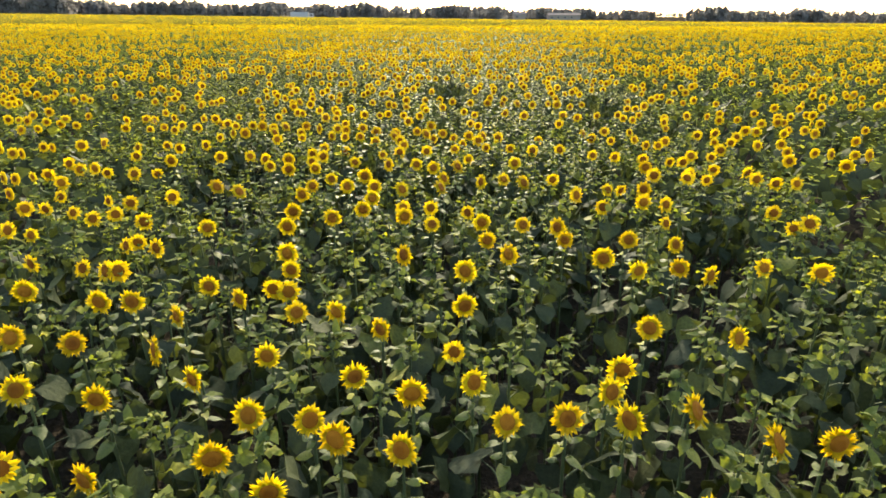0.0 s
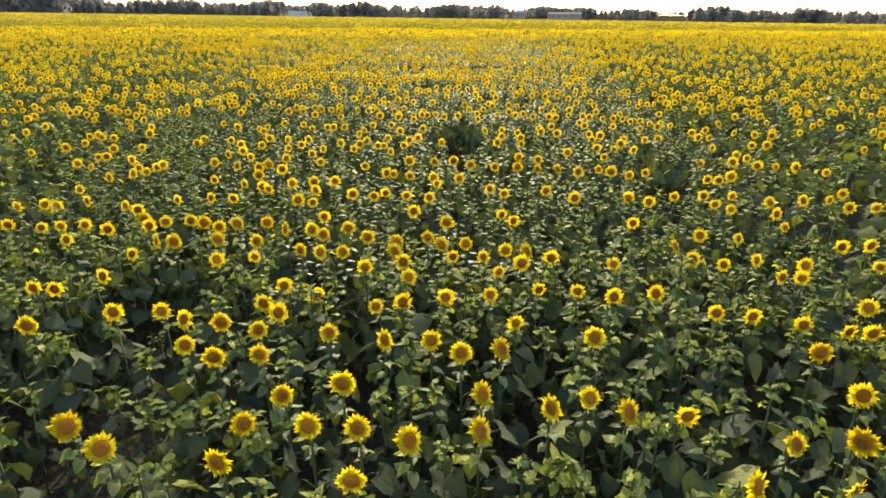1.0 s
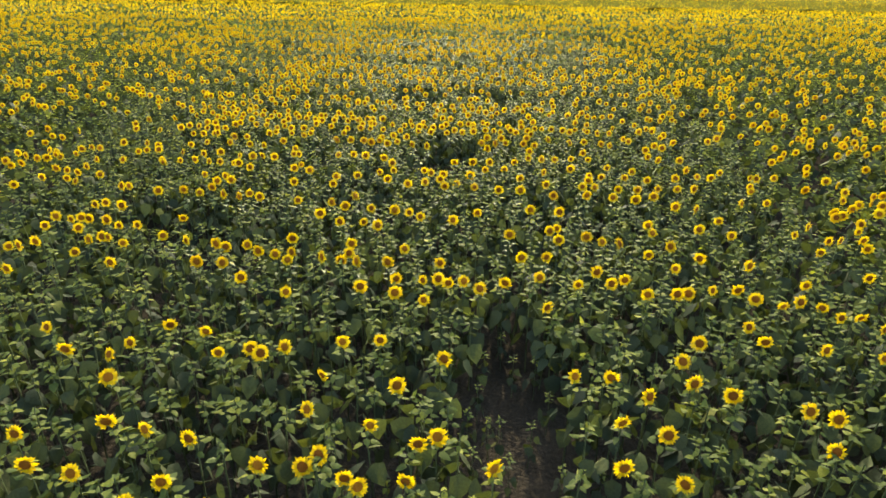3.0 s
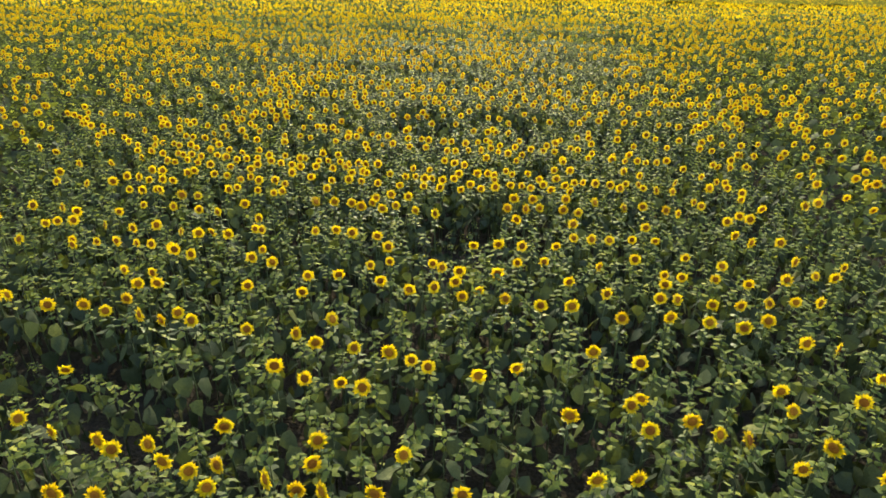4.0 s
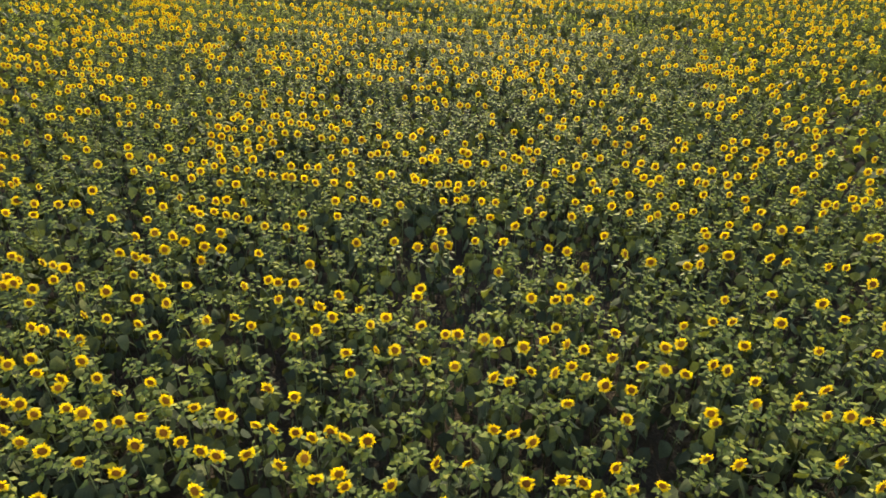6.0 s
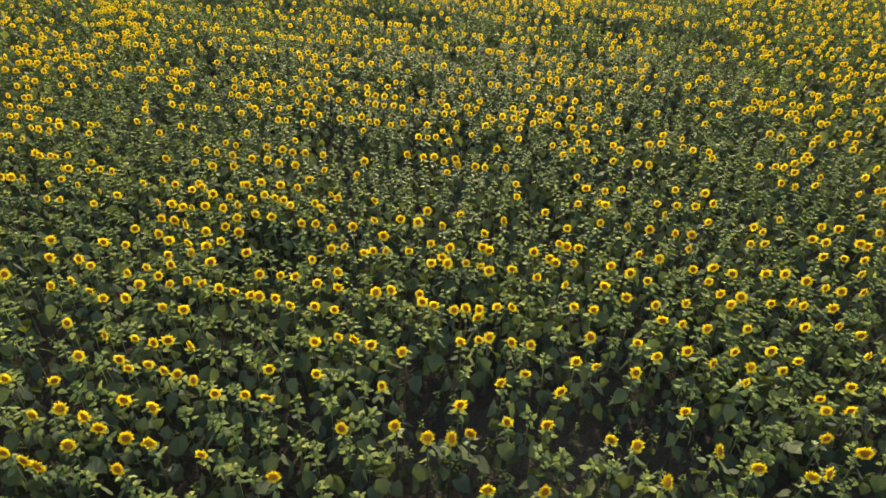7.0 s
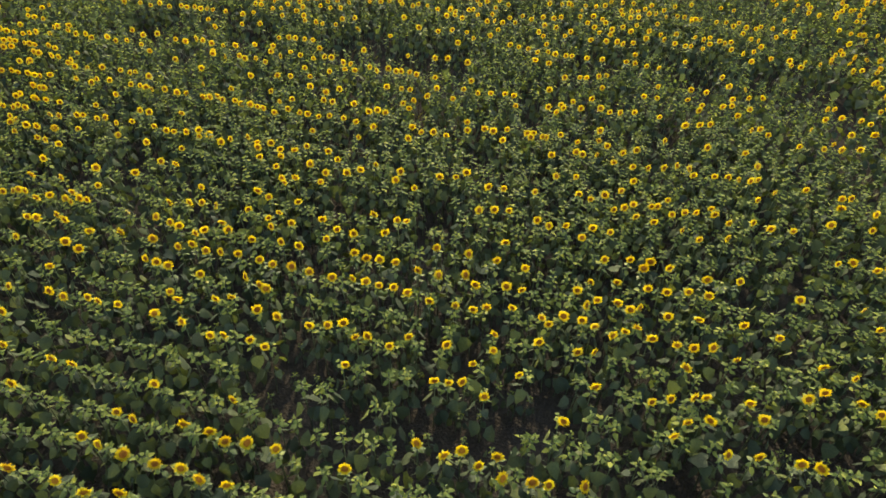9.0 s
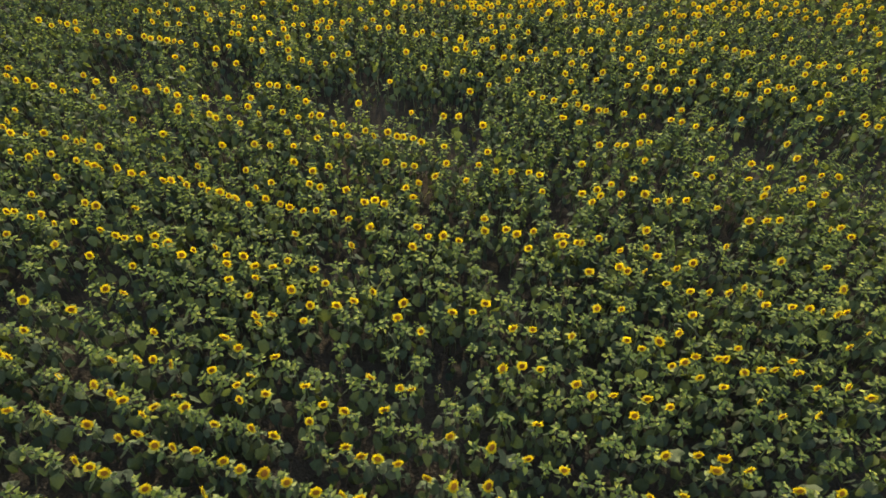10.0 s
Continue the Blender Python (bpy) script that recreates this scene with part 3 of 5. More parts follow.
AHEAD_E = [
    (-15.95, 65.98), (0.35, 65.99), (-0.00, 66.07), (-12.11, 66.11), (-16.61, 66.18), (-7.77, 66.26), (-14.15, 66.30), (9.00, 66.32), (-0.30, 66.33),
    (-9.06, 66.36), (-8.44, 66.36), (-2.29, 66.38), (-8.10, 66.39), (-13.65, 66.40), (-8.70, 66.42), (-17.02, 66.44), (8.20, 66.48), (7.10, 66.48),
    (1.11, 66.55), (-14.66, 66.59), (6.71, 66.70), (-1.68, 66.74), (6.52, 66.80), (-4.89, 66.83), (4.12, 66.83), (9.50, 66.87), (4.53, 66.93),
    (7.52, 66.97), (-17.24, 66.97), (3.48, 66.97), (3.92, 67.00), (6.19, 67.03), (2.90, 67.05), (8.16, 67.08), (8.39, 67.09), (-1.01, 67.14),
    (5.82, 67.23), (8.00, 67.25), (1.93, 67.36), (7.43, 67.40), (-6.20, 67.41), (5.16, 67.44), (-1.93, 67.49), (-3.06, 67.50), (7.71, 67.53),
    (-10.76, 67.58), (9.40, 67.63), (7.17, 67.64), (-2.49, 67.65),
]
AHEAD_F = [
    (3.79, 67.66), (0.93, 67.67), (-10.09, 67.74), (-3.82, 67.83), (-0.66, 67.84), (5.86, 67.86), (6.48, 67.87), (-7.65, 67.89), (3.40, 67.90),
    (2.25, 67.91), (-7.14, 67.93), (10.55, 67.97), (11.26, 68.01), (4.71, 68.10), (-7.95, 68.11), (5.46, 68.15), (9.27, 68.16), (-8.41, 68.20),
    (3.96, 68.21), (1.72, 68.30), (3.27, 68.36), (1.27, 68.47), (-6.96, 68.54), (4.49, 68.56), (-9.39, 68.58), (11.21, 68.59), (-6.46, 68.61),
    (0.08, 68.68), (-11.02, 68.72), (-1.06, 68.73), (-0.41, 68.73), (10.04, 68.80), (-8.56, 68.80), (-0.74, 68.83), (10.76, 68.85), (5.96, 68.86),
    (3.08, 68.88), (-10.64, 68.91), (3.85, 68.93), (9.70, 68.94), (-2.08, 68.95), (-11.79, 68.96), (9.18, 68.99), (10.36, 69.07), (-12.35, 69.09),
    (-8.91, 69.12), (-12.61, 69.16), (-2.73, 69.20), (1.74, 69.21),
]
AHEAD_G = [
    (-12.89, 69.23), (0.82, 69.23), (-2.39, 69.27), (-13.15, 69.29), (-0.10, 69.29), (-14.22, 69.35), (-13.51, 69.36), (-9.61, 69.41), (8.61, 69.41),
    (9.58, 69.44), (9.05, 69.44), (0.46, 69.46), (-15.05, 69.47), (-13.77, 69.47), (-9.98, 69.47), (3.83, 69.47), (1.33, 69.48), (2.88, 69.50),
    (-1.41, 69.50), (-0.81, 69.55), (2.10, 69.57), (7.98, 69.58), (5.05, 69.64), (-2.36, 69.66), (-7.60, 69.69), (-8.75, 69.69), (7.82, 69.70),
    (3.49, 69.71), (7.66, 69.74), (-14.77, 69.75), (-7.18, 69.76), (-15.60, 69.78), (7.38, 69.80), (-8.04, 69.83), (-10.53, 69.83), (6.62, 69.88),
    (4.76, 69.89), (-1.78, 69.92), (-9.45, 69.95), (-3.11, 69.96), (7.12, 69.96), (-1.59, 70.06), (5.95, 70.15), (-17.35, 70.15), (6.25, 70.17),
    (-2.54, 70.18), (-16.78, 70.20), (-4.17, 70.24), (-9.02, 70.35),
]
AHEAD_H = [
    (3.10, 70.35), (-0.62, 70.36), (-10.09, 70.36), (-3.55, 70.38), (4.80, 70.38), (-16.59, 70.40), (5.27, 70.41), (-17.93, 70.44), (-17.18, 70.45),
    (-10.65, 70.46), (5.56, 70.48), (-4.63, 70.48), (-12.85, 70.49), (-13.31, 70.50), (-7.85, 70.53), (-3.95, 70.53), (-6.95, 70.59), (-7.45, 70.65),
    (6.73, 70.65), (-10.96, 70.72), (-8.38, 70.72), (-1.27, 70.73), (5.93, 70.74), (-8.72, 70.75), (-0.03, 70.77), (-5.59, 70.79), (-4.73, 70.81),
    (-5.22, 70.82), (-11.84, 70.89), (-9.17, 70.90), (9.91, 70.97), (2.77, 70.98), (-7.90, 71.00), (1.80, 71.00), (3.85, 71.01), (3.38, 71.02),
    (-0.96, 71.04), (2.34, 71.04), (7.33, 71.07), (4.25, 71.08), (6.30, 71.09), (-1.38, 71.10), (-7.42, 71.13), (-7.74, 71.16), (-0.39, 71.22),
    (-9.97, 71.23), (-6.73, 71.23), (-10.29, 71.25), (-12.12, 71.36),
]
AHEAD_I = [
    (-10.82, 71.36), (-1.75, 71.36), (-13.93, 71.42), (-11.61, 71.45), (5.12, 71.48), (-5.87, 71.49), (13.54, 71.52), (-14.82, 71.55), (-14.31, 71.59),
    (-11.17, 71.64), (-13.29, 71.72), (12.16, 71.86), (-12.79, 71.86), (13.15, 71.88), (0.58, 71.88), (-1.41, 71.93), (-0.68, 71.99), (13.66, 72.02),
    (-0.96, 72.02), (-13.82, 72.04), (3.49, 72.06), (-0.24, 72.08), (-10.92, 72.11), (2.62, 72.19), (-1.99, 72.19), (1.54, 72.21), (2.05, 72.25),
    (2.33, 72.38), (0.90, 72.42), (13.34, 72.50), (12.82, 72.51), (0.29, 72.53), (-4.08, 72.55), (9.72, 72.58), (4.17, 72.67), (-4.42, 72.68),
    (3.38, 72.88), (3.82, 72.91), (-1.29, 72.93), (-2.08, 73.08), (9.78, 73.11), (0.30, 73.17), (4.78, 73.25), (1.35, 73.36), (7.45, 73.47),
]
AHEAD_J = [
    (-13.62, 54.14), (-11.37, 54.29), (-5.49, 54.63), (-8.53, 54.66), (-10.29, 54.69), (-11.02, 54.71), (-4.88, 54.85), (-7.82, 54.85), (-8.39, 54.86),
    (-4.14, 54.88), (0.54, 54.89), (3.37, 54.96), (-5.28, 54.97), (-9.01, 54.97), (4.06, 54.99), (-6.87, 55.04), (1.24, 55.06), (-8.03, 55.07),
    (-11.78, 55.10), (-9.28, 55.10), (-12.47, 55.15), (-6.40, 55.17), (-12.72, 55.20), (0.85, 55.24), (3.04, 55.26), (-12.03, 55.26), (-9.67, 55.28),
    (-0.20, 55.28), (0.21, 55.30), (-3.65, 55.33), (-6.99, 55.35), (5.80, 55.35), (-13.77, 55.35), (-5.70, 55.38), (5.24, 55.38), (7.79, 55.44),
    (-10.41, 55.45), (9.27, 55.51), (2.42, 55.55), (-0.45, 55.56), (-6.78, 55.57), (4.29, 55.58), (-4.47, 55.59), (4.90, 55.60), (-7.56, 55.68),
    (2.03, 55.77), (-8.39, 55.79), (-9.54, 55.83), (-11.57, 55.85),
]
AHEAD_K = [
    (-1.87, 55.86), (-1.13, 55.86), (-8.75, 55.87), (-9.07, 55.88), (-12.82, 55.88), (-12.14, 55.92), (4.05, 55.92), (2.98, 55.93), (-11.80, 55.94),
    (3.30, 55.95), (-1.48, 55.97), (3.60, 55.99), (-6.39, 56.01), (1.53, 56.02), (-12.59, 56.05), (8.20, 56.05), (-13.78, 56.12), (1.82, 56.12),
    (-14.04, 56.14), (-13.55, 56.16), (-12.09, 56.17), (-13.27, 56.18), (-13.43, 56.20), (-7.18, 56.22), (2.69, 56.23), (2.55, 56.25), (2.08, 56.26),
    (7.43, 56.30), (1.00, 56.40), (9.73, 56.44), (-7.52, 56.46), (9.35, 56.55), (-8.98, 56.55), (1.40, 56.58), (0.74, 56.61), (-0.39, 56.69),
    (7.66, 56.72), (-3.52, 56.73), (7.91, 56.73), (-12.64, 56.77), (-6.91, 56.82), (-13.43, 56.83), (1.89, 56.83), (-1.59, 56.86), (-1.18, 56.88),
    (-5.99, 56.94), (6.03, 57.01), (6.85, 57.05), (-7.02, 57.05),
]
AHEAD_L = [
    (-4.03, 57.07), (-6.67, 57.07), (-2.44, 57.26), (-11.97, 57.28), (-5.35, 57.35), (-5.92, 57.35), (5.54, 57.46), (0.80, 57.46), (-3.92, 57.46),
    (0.27, 57.47), (-5.00, 57.47), (-2.15, 57.52), (5.77, 57.54), (5.26, 57.55), (-9.98, 57.57), (-7.28, 57.57), (4.97, 57.60), (-10.39, 57.65),
    (4.62, 57.66), (-13.55, 57.66), (4.06, 57.70), (-4.62, 57.78), (-6.41, 57.79), (-5.68, 57.98), (3.34, 58.02), (4.05, 58.02), (-7.84, 58.05),
    (2.48, 58.05), (2.92, 58.07), (-7.27, 58.12), (-15.54, 58.19), (6.01, 58.20), (3.77, 58.23), (-15.86, 58.25), (2.00, 58.28), (-10.08, 58.38),
    (-6.00, 58.41), (-6.96, 58.48), (-7.36, 58.49), (0.28, 58.57), (1.17, 58.62), (-13.98, 58.63), (1.59, 58.64), (-6.65, 58.65), (-11.17, 58.67),
    (-9.09, 58.75), (-7.68, 58.75), (1.02, 58.77), (-14.28, 58.77),
]
AHEAD_M = [
    (-8.08, 58.80), (-8.86, 58.88), (5.92, 58.88), (2.79, 58.94), (-8.39, 58.99), (-15.07, 59.05), (1.98, 59.14), (-5.25, 59.21), (-3.81, 59.21),
    (-1.06, 59.25), (9.46, 59.27), (1.13, 59.29), (7.72, 59.38), (1.79, 59.41), (11.65, 59.48), (8.79, 59.52), (0.69, 59.68), (-15.36, 59.70),
    (-15.65, 59.90), (11.61, 59.97), (9.63, 60.12), (10.92, 60.15), (8.49, 60.35), (9.29, 61.07), (12.12, 61.39), (11.37, 61.67),
]
OPEN = OPEN_A + OPEN_B + OPEN_C + OPEN_D + OPEN_E + OPEN_F + OPEN_G + OPEN_H + OPEN_I + OPEN_J + OPEN_K + OPEN_L + OPEN_M + OPEN_N + OPEN_O + OPEN_P + OPEN_Q + OPEN_R + OPEN_V + OPEN_W + OPEN_X + OPEN_Y + OPEN_Z + OPEN_Za + AHEAD_A + AHEAD_B + AHEAD_C + AHEAD_D + AHEAD_E + AHEAD_F + AHEAD_G + AHEAD_H + AHEAD_I + AHEAD_J + AHEAD_K + AHEAD_L + AHEAD_M
# stretches whose blooms are all named: y from, y to, and the edges in x at both
NAMED = [
    (10.05, 11.85, -4.6, 3.7, -5.8, 4.9),
    (13.45, 15.65, -6.9, 6.0, -8.3, 7.5),
    (17.85, 23.40, -6.5, 5.0, -10.1, 8.7),
    (27.95, 31.05, -8.5, 6.2, -10.5, 8.2),
    (32.35, 38.30, -7.9, 4.7, -11.7, 8.4),
    (40.00, 44.75, -8.0, 3.6, -10.8, 6.4),
    (46.15, 48.15, -11.6, 7.2, -12.8, 8.4),
    (49.80, 53.10, -12.0, 7.1, -13.9, 9.0),
    (54.60, 59.00, -13.8, 9.2, -16.7, 12.3),
    (59.00, 72.60, -13.6, 8.0, -20.6, 15.0),
]
# sideways drift of the drill from row to row, every 3 m
DRIFT = [0.24, 0.18, 0.16, 0.12, 0.06, -0.08, 0.04, 0.18, 0.04, -0.10, -0.24, -0.38, -0.52, -0.50, -0.50, -0.58, -0.50, -0.36, -0.28, -0.32]
# where flowers are scarce or plentiful: x, y, half widths, change in share
PATCHES = [
    (-2.4, 59.5, 4.2, 4.0, -0.32), (5.0, 60.0, 3.0, 2.5, -0.2), (-12.5, 51.5, 3.5, 1.4, -0.3), (-2.0, 47.0, 2.6, 1.4, -0.28),
    (5.8, 48.0, 1.8, 1.3, -0.25), (5.8, 63.6, 6.0, 1.4, -0.3), (-15.6, 70.7, 3.0, 2.5, -0.25), (4.0, 70.5, 9.0, 3.0, 0.2),
    (-13.0, 65.0, 5.0, 2.0, 0.1), (-4.5, 40.1, 1.5, 0.7, -0.3), (-9.0, 56.0, 4.0, 3.0, 0.18), (-8.0, 50.0, 3.0, 1.5, 0.15),
    (4.5, 55.0, 2.0, 2.0, 0.12),
]

# ---- materials ----
def shader(name):
    m = bpy.data.materials.new(name)
    m.use_nodes = True
    return m, m.node_tree, m.node_tree.nodes["Principled BSDF"]


def node(tree, kind, **inputs):
    n = tree.nodes.new(kind)
    for key, value in inputs.items():
        n.inputs[key.replace("_", " ")].default_value = value
    return n


def ramp(tree, source, stops):
    r = tree.nodes.new("ShaderNodeValToRGB")
    r.color_ramp.elements[0].position, r.color_ramp.elements[0].color = stops[0][0], (*stops[0][1], 1)
    r.color_ramp.elements[1].position, r.color_ramp.elements[1].color = stops[-1][0], (*stops[-1][1], 1)
    for at, colour in stops[1:-1]:
        r.color_ramp.elements.new(at).color = (*colour, 1)
    tree.links.new(source, r.inputs[0])
    return r.outputs[0]


def blend(tree, fac, a, b, mode="MIX"):
    n = tree.nodes.new("ShaderNodeMix")
    n.data_type, n.blend_type = "RGBA", mode
    for slot, value in ((0, fac), (6, a), (7, b)):
        if hasattr(value, "is_output"):
            tree.links.new(value, n.inputs[slot])
        else:
            n.inputs[slot].default_value = value if slot == 0 else (*value, 1)
    return n.outputs[2]


def living(name, stops, rough, through_light, thin, single, grain=30.0, specular=0.5, relief=0.7, rim=None):
    """A thin leaf or petal: colour varied piece by piece and by grain, and light that shines through."""
    m, t, b = shader(name)
    if single:
        rnd = t.nodes.new("ShaderNodeObjectInfo").outputs["Random"]
    else:
        rnd = t.nodes.new("ShaderNodeNewGeometry").outputs["Random Per Island"]
    tc = t.nodes.new("ShaderNodeTexCoord").outputs["Object"]
    n = node(t, "ShaderNodeTexNoise", Scale=grain, Detail=3.0)
    t.links.new(tc, n.inputs["Vector"])
    base = ramp(t, rnd, stops)
    if rim:
        far_out = t.nodes.new("ShaderNodeVectorMath")
        far_out.operation = "LENGTH"
        t.links.new(tc, far_out.inputs[0])
        base = blend(t, ramp(t, far_out.outputs["Value"], [(0.032, (0.0,) * 3), (0.066, (0.75,) * 3)]), base, rim)
    base = blend(t, ramp(t, n.outputs["Fac"], [(0.3, (0.0,) * 3), (0.75, (0.55,) * 3)]), base, tuple(c * 0.6 for c in stops[0][1]))
    bump = node(t, "ShaderNodeBump", Strength=relief, Distance=0.012)
    t.links.new(n.outputs["Fac"], bump.inputs["Height"])
    t.links.new(base, b.inputs["Base Color"])
    t.links.new(bump.outputs[0], b.inputs["Normal"])
    b.inputs["Roughness"].default_value = rough
    b.inputs["Specular IOR Level"].default_value = specular
    tr = t.nodes.new("ShaderNodeBsdfTranslucent")
    t.links.new(blend(t, 1.0, base, thin, "MULTIPLY"), tr.inputs["Color"])
    mix = node(t, "ShaderNodeMixShader", Fac=through_light)
    t.links.new(b.outputs[0], mix.inputs[1])
    t.links.new(tr.outputs[0], mix.inputs[2])
    t.links.new(mix.outputs[0], t.nodes["Material Output"].inputs["Surface"])
    return m


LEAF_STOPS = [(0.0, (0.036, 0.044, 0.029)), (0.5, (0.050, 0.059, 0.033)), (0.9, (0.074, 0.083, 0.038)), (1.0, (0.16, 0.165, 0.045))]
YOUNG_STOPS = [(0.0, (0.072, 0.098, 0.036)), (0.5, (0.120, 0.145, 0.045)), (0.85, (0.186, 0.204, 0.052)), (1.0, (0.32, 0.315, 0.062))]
PETAL_STOPS = [(0.0, (0.47, 0.31, 0.010)), (0.5, (0.52, 0.385, 0.012)), (1.0, (0.56, 0.44, 0.015))]
DISC_STOPS = [(0.0, (0.16, 0.05, 0.005)), (0.6, (0.24, 0.08, 0.006)), (1.0, (0.33, 0.125, 0.010))]
leaf_mats, petal_mats, disc_mats, stem_mats, young_mats = [], [], [], [], []
for single in (False, True):
    tail = "_single" if single else ""
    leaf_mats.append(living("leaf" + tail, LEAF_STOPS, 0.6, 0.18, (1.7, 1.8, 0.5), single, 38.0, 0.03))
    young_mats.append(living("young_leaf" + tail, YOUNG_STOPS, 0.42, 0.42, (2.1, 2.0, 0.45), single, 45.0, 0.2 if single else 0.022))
    petal_mats.append(living("petal" + tail, PETAL_STOPS, 0.6, 0.52, (1.08, 1.08, 0.6), single, 60.0, 0.1))
    disc_mats.append(living("seed_disc" + tail, DISC_STOPS, 0.8, 0.05, (1, 1, 1), single, 180.0, 0.1, rim=(0.34, 0.13, 0.008) if single else None))
    stem_mats.append(living("stem" + tail, [(0.0, (0.05, 0.066, 0.026)), (1.0, (0.09, 0.108, 0.038))], 0.7, 0.1, (1, 1, 0.6), single, 40.0, 0.3))

far_leaf_mat = living("far_leaf", YOUNG_STOPS, 0.75, 0.45, (2.0, 1.95, 0.45), False, 45.0, 0.01)


def rough_ground(name, stops, scale, strength, gloss=0.0):
    m, t, b = shader(name)
    tc = t.nodes.new("ShaderNodeTexCoord").outputs["Object"]
    big = node(t, "ShaderNodeTexNoise", Scale=scale, Detail=8.0, Roughness=0.7)
    fine = node(t, "ShaderNodeTexNoise", Scale=scale * 14, Detail=6.0)
    for n in (big, fine):
        t.links.new(tc, n.inputs["Vector"])
    colour = blend(t, 0.45, ramp(t, big.outputs["Fac"], stops), ramp(t, fine.outputs["Fac"], stops))
    t.links.new(colour, b.inputs["Base Color"])
    bump = node(t, "ShaderNodeBump", Strength=strength, Distance=0.1)
    t.links.new(fine.outputs["Fac"], bump.inputs["Height"])
    t.links.new(bump.outputs[0], b.inputs["Normal"])
    b.inputs["Roughness"].default_value = 0.95
    b.inputs["Specular IOR Level"].default_value = gloss
    return m


soil_mat = rough_ground("soil", [(0.3, (0.022, 0.018, 0.014)), (0.5, (0.034, 0.028, 0.021)), (0.75, (0.052, 0.043, 0.032))], 1.2, 0.8)
side_canopy_mat = rough_ground("green_canopy", [(0.3, (0.03, 0.033, 0.019)), (0.5, (0.048, 0.052, 0.024)), (0.7, (0.085, 0.088, 0.032))], 3.5, 1.0)
canopy_mat = rough_ground("canopy", [(0.3, (0.07, 0.075, 0.018)), (0.5, (0.13, 0.115, 0.02)), (0.7, (0.23, 0.17, 0.02))], 1.6, 1.0)
# paler and greyer than real foliage: the distance haze is put into this colour
hazed_wood_mat = living("hazed_foliage", [(0.0, (0.165, 0.158, 0.154)), (1.0, (0.195, 0.187, 0.183))], 0.9, 0.5, (1.0, 0.98, 0.96), False, 0.5, 0.0)
bark_mat = rough_ground("bark", [(0.3, (0.06, 0.05, 0.04)), (0.7, (0.13, 0.11, 0.09))], 2.0, 0.5)
plaster_mat = rough_ground("pale_plaster", [(0.3, (0.18, 0.15, 0.125)), (0.7, (0.24, 0.2, 0.17))], 0.8, 0.2)
roof_mat = rough_ground("roof_sheet", [(0.3, (0.17, 0.13, 0.11)), (0.7, (0.24, 0.2, 0.18))], 0.8, 0.2)
van_mat = rough_ground("pale_lacquer", [(0.3, (0.26, 0.26, 0.27)), (0.7, (0.31, 0.31, 0.32))], 0.7, 0.05, 0.2)
rubber_mat = rough_ground("rubber", [(0.3, (0.015, 0.015, 0.015)), (0.7, (0.03, 0.03, 0.03))], 6.0, 0.2)
glass_mat = rough_ground("dark_pane", [(0.3, (0.03, 0.035, 0.04)), (0.7, (0.05, 0.055, 0.06))], 1.0, 0.0, 0.5)
straw_mat = living("dry_grass", [(0.0, (0.10, 0.12, 0.03)), (1.0, (0.26, 0.22, 0.08))], 0.6, 0.35, (1.2, 1.2, 0.7), False, 20.0, 0.2)


# ---- the lie of the land ----
def land(x, y):
    """Height of the ground: level near by, falling gently away over the field, and more behind the far woods."""
    x, y = np.asarray(x, float), np.asarray(y, float)
    far = np.clip((y - 40) / 90, 0, 1)
    far = far * far * (3 - 2 * far)
    d = np.clip(y, 0, 420) / 300
    beyond = 0.025 * np.clip(y - 950, 0, None)
    return far * (-FALL * d**1.5 + LEAN * np.clip(x, -400, 400) / 300 * d**0.5) - beyond


def mesh_from(name, verts, tris, mats, index=None, smooth=True):
    me = bpy.data.meshes.new(name)
    verts, tris = np.asarray(verts, np.float32), np.asarray(tris, np.int32)
    me.vertices.add(len(verts))
    me.vertices.foreach_set("co", verts.ravel())
    me.loops.add(tris.size)
    me.loops.foreach_set("vertex_index", tris.ravel())
    me.polygons.add(len(tris))
    me.polygons.foreach_set("loop_start", np.arange(0, tris.size, 3, dtype=np.int32))
    for m in mats:
        me.materials.append(m)
    if index is not None:
        me.polygons.foreach_set("material_index", np.asarray(index, np.int32))
    me.polygons.foreach_set("use_smooth", np.full(len(tris), smooth))
    me.update(calc_edges=True)
    return me


class Shape:
    """A small pattern of triangles, with a material number for each."""

    def __init__(self):
        self.v, self.f, self.m = [], [], []

    def add(self, verts, tris, mat):
        n = len(self.v)
        self.v += [tuple(p) for p in verts]
        self.f += [tuple(n + i for i in t) for t in tris]
        self.m += [mat] * len(tris)
        return self

    def put(self, other, matrix):
        n = len(self.v)
        self.v += [tuple(matrix @ Vector(p)) for p in other.v]
        self.f += [tuple(n + i for i in t) for t in other.f]
        self.m += other.m
        return self

    def mesh(self, name, mats, smooth=True):
        return mesh_from(name, self.v, self.f, mats, self.m, smooth)


def strewn(name, shapes, which, matrices, mats):
    """One mesh of many copies of a few shapes."""
    vs, fs, ms, n = [], [], [], 0
    for i, s in enumerate(shapes):
        mm = matrices[which == i]
        if not len(mm):
            continue
        v, f = np.array(s.v, np.float32), np.array(s.f, np.int32)
        co = np.einsum("kij,nj->kni", mm[:, :3, :3].astype(np.float32), v) + mm[:, None, :3, 3].astype(np.float32)
        vs.append(co.reshape(-1, 3))
        fs.append((f[None] + (np.arange(len(mm)) * len(v))[:, None, None] + n).reshape(-1, 3))
        ms.append(np.tile(np.array(s.m, np.int32), len(mm)))
        n += len(mm) * len(v)
    return mesh_from(name, np.concatenate(vs), np.concatenate(fs), mats, np.concatenate(ms))


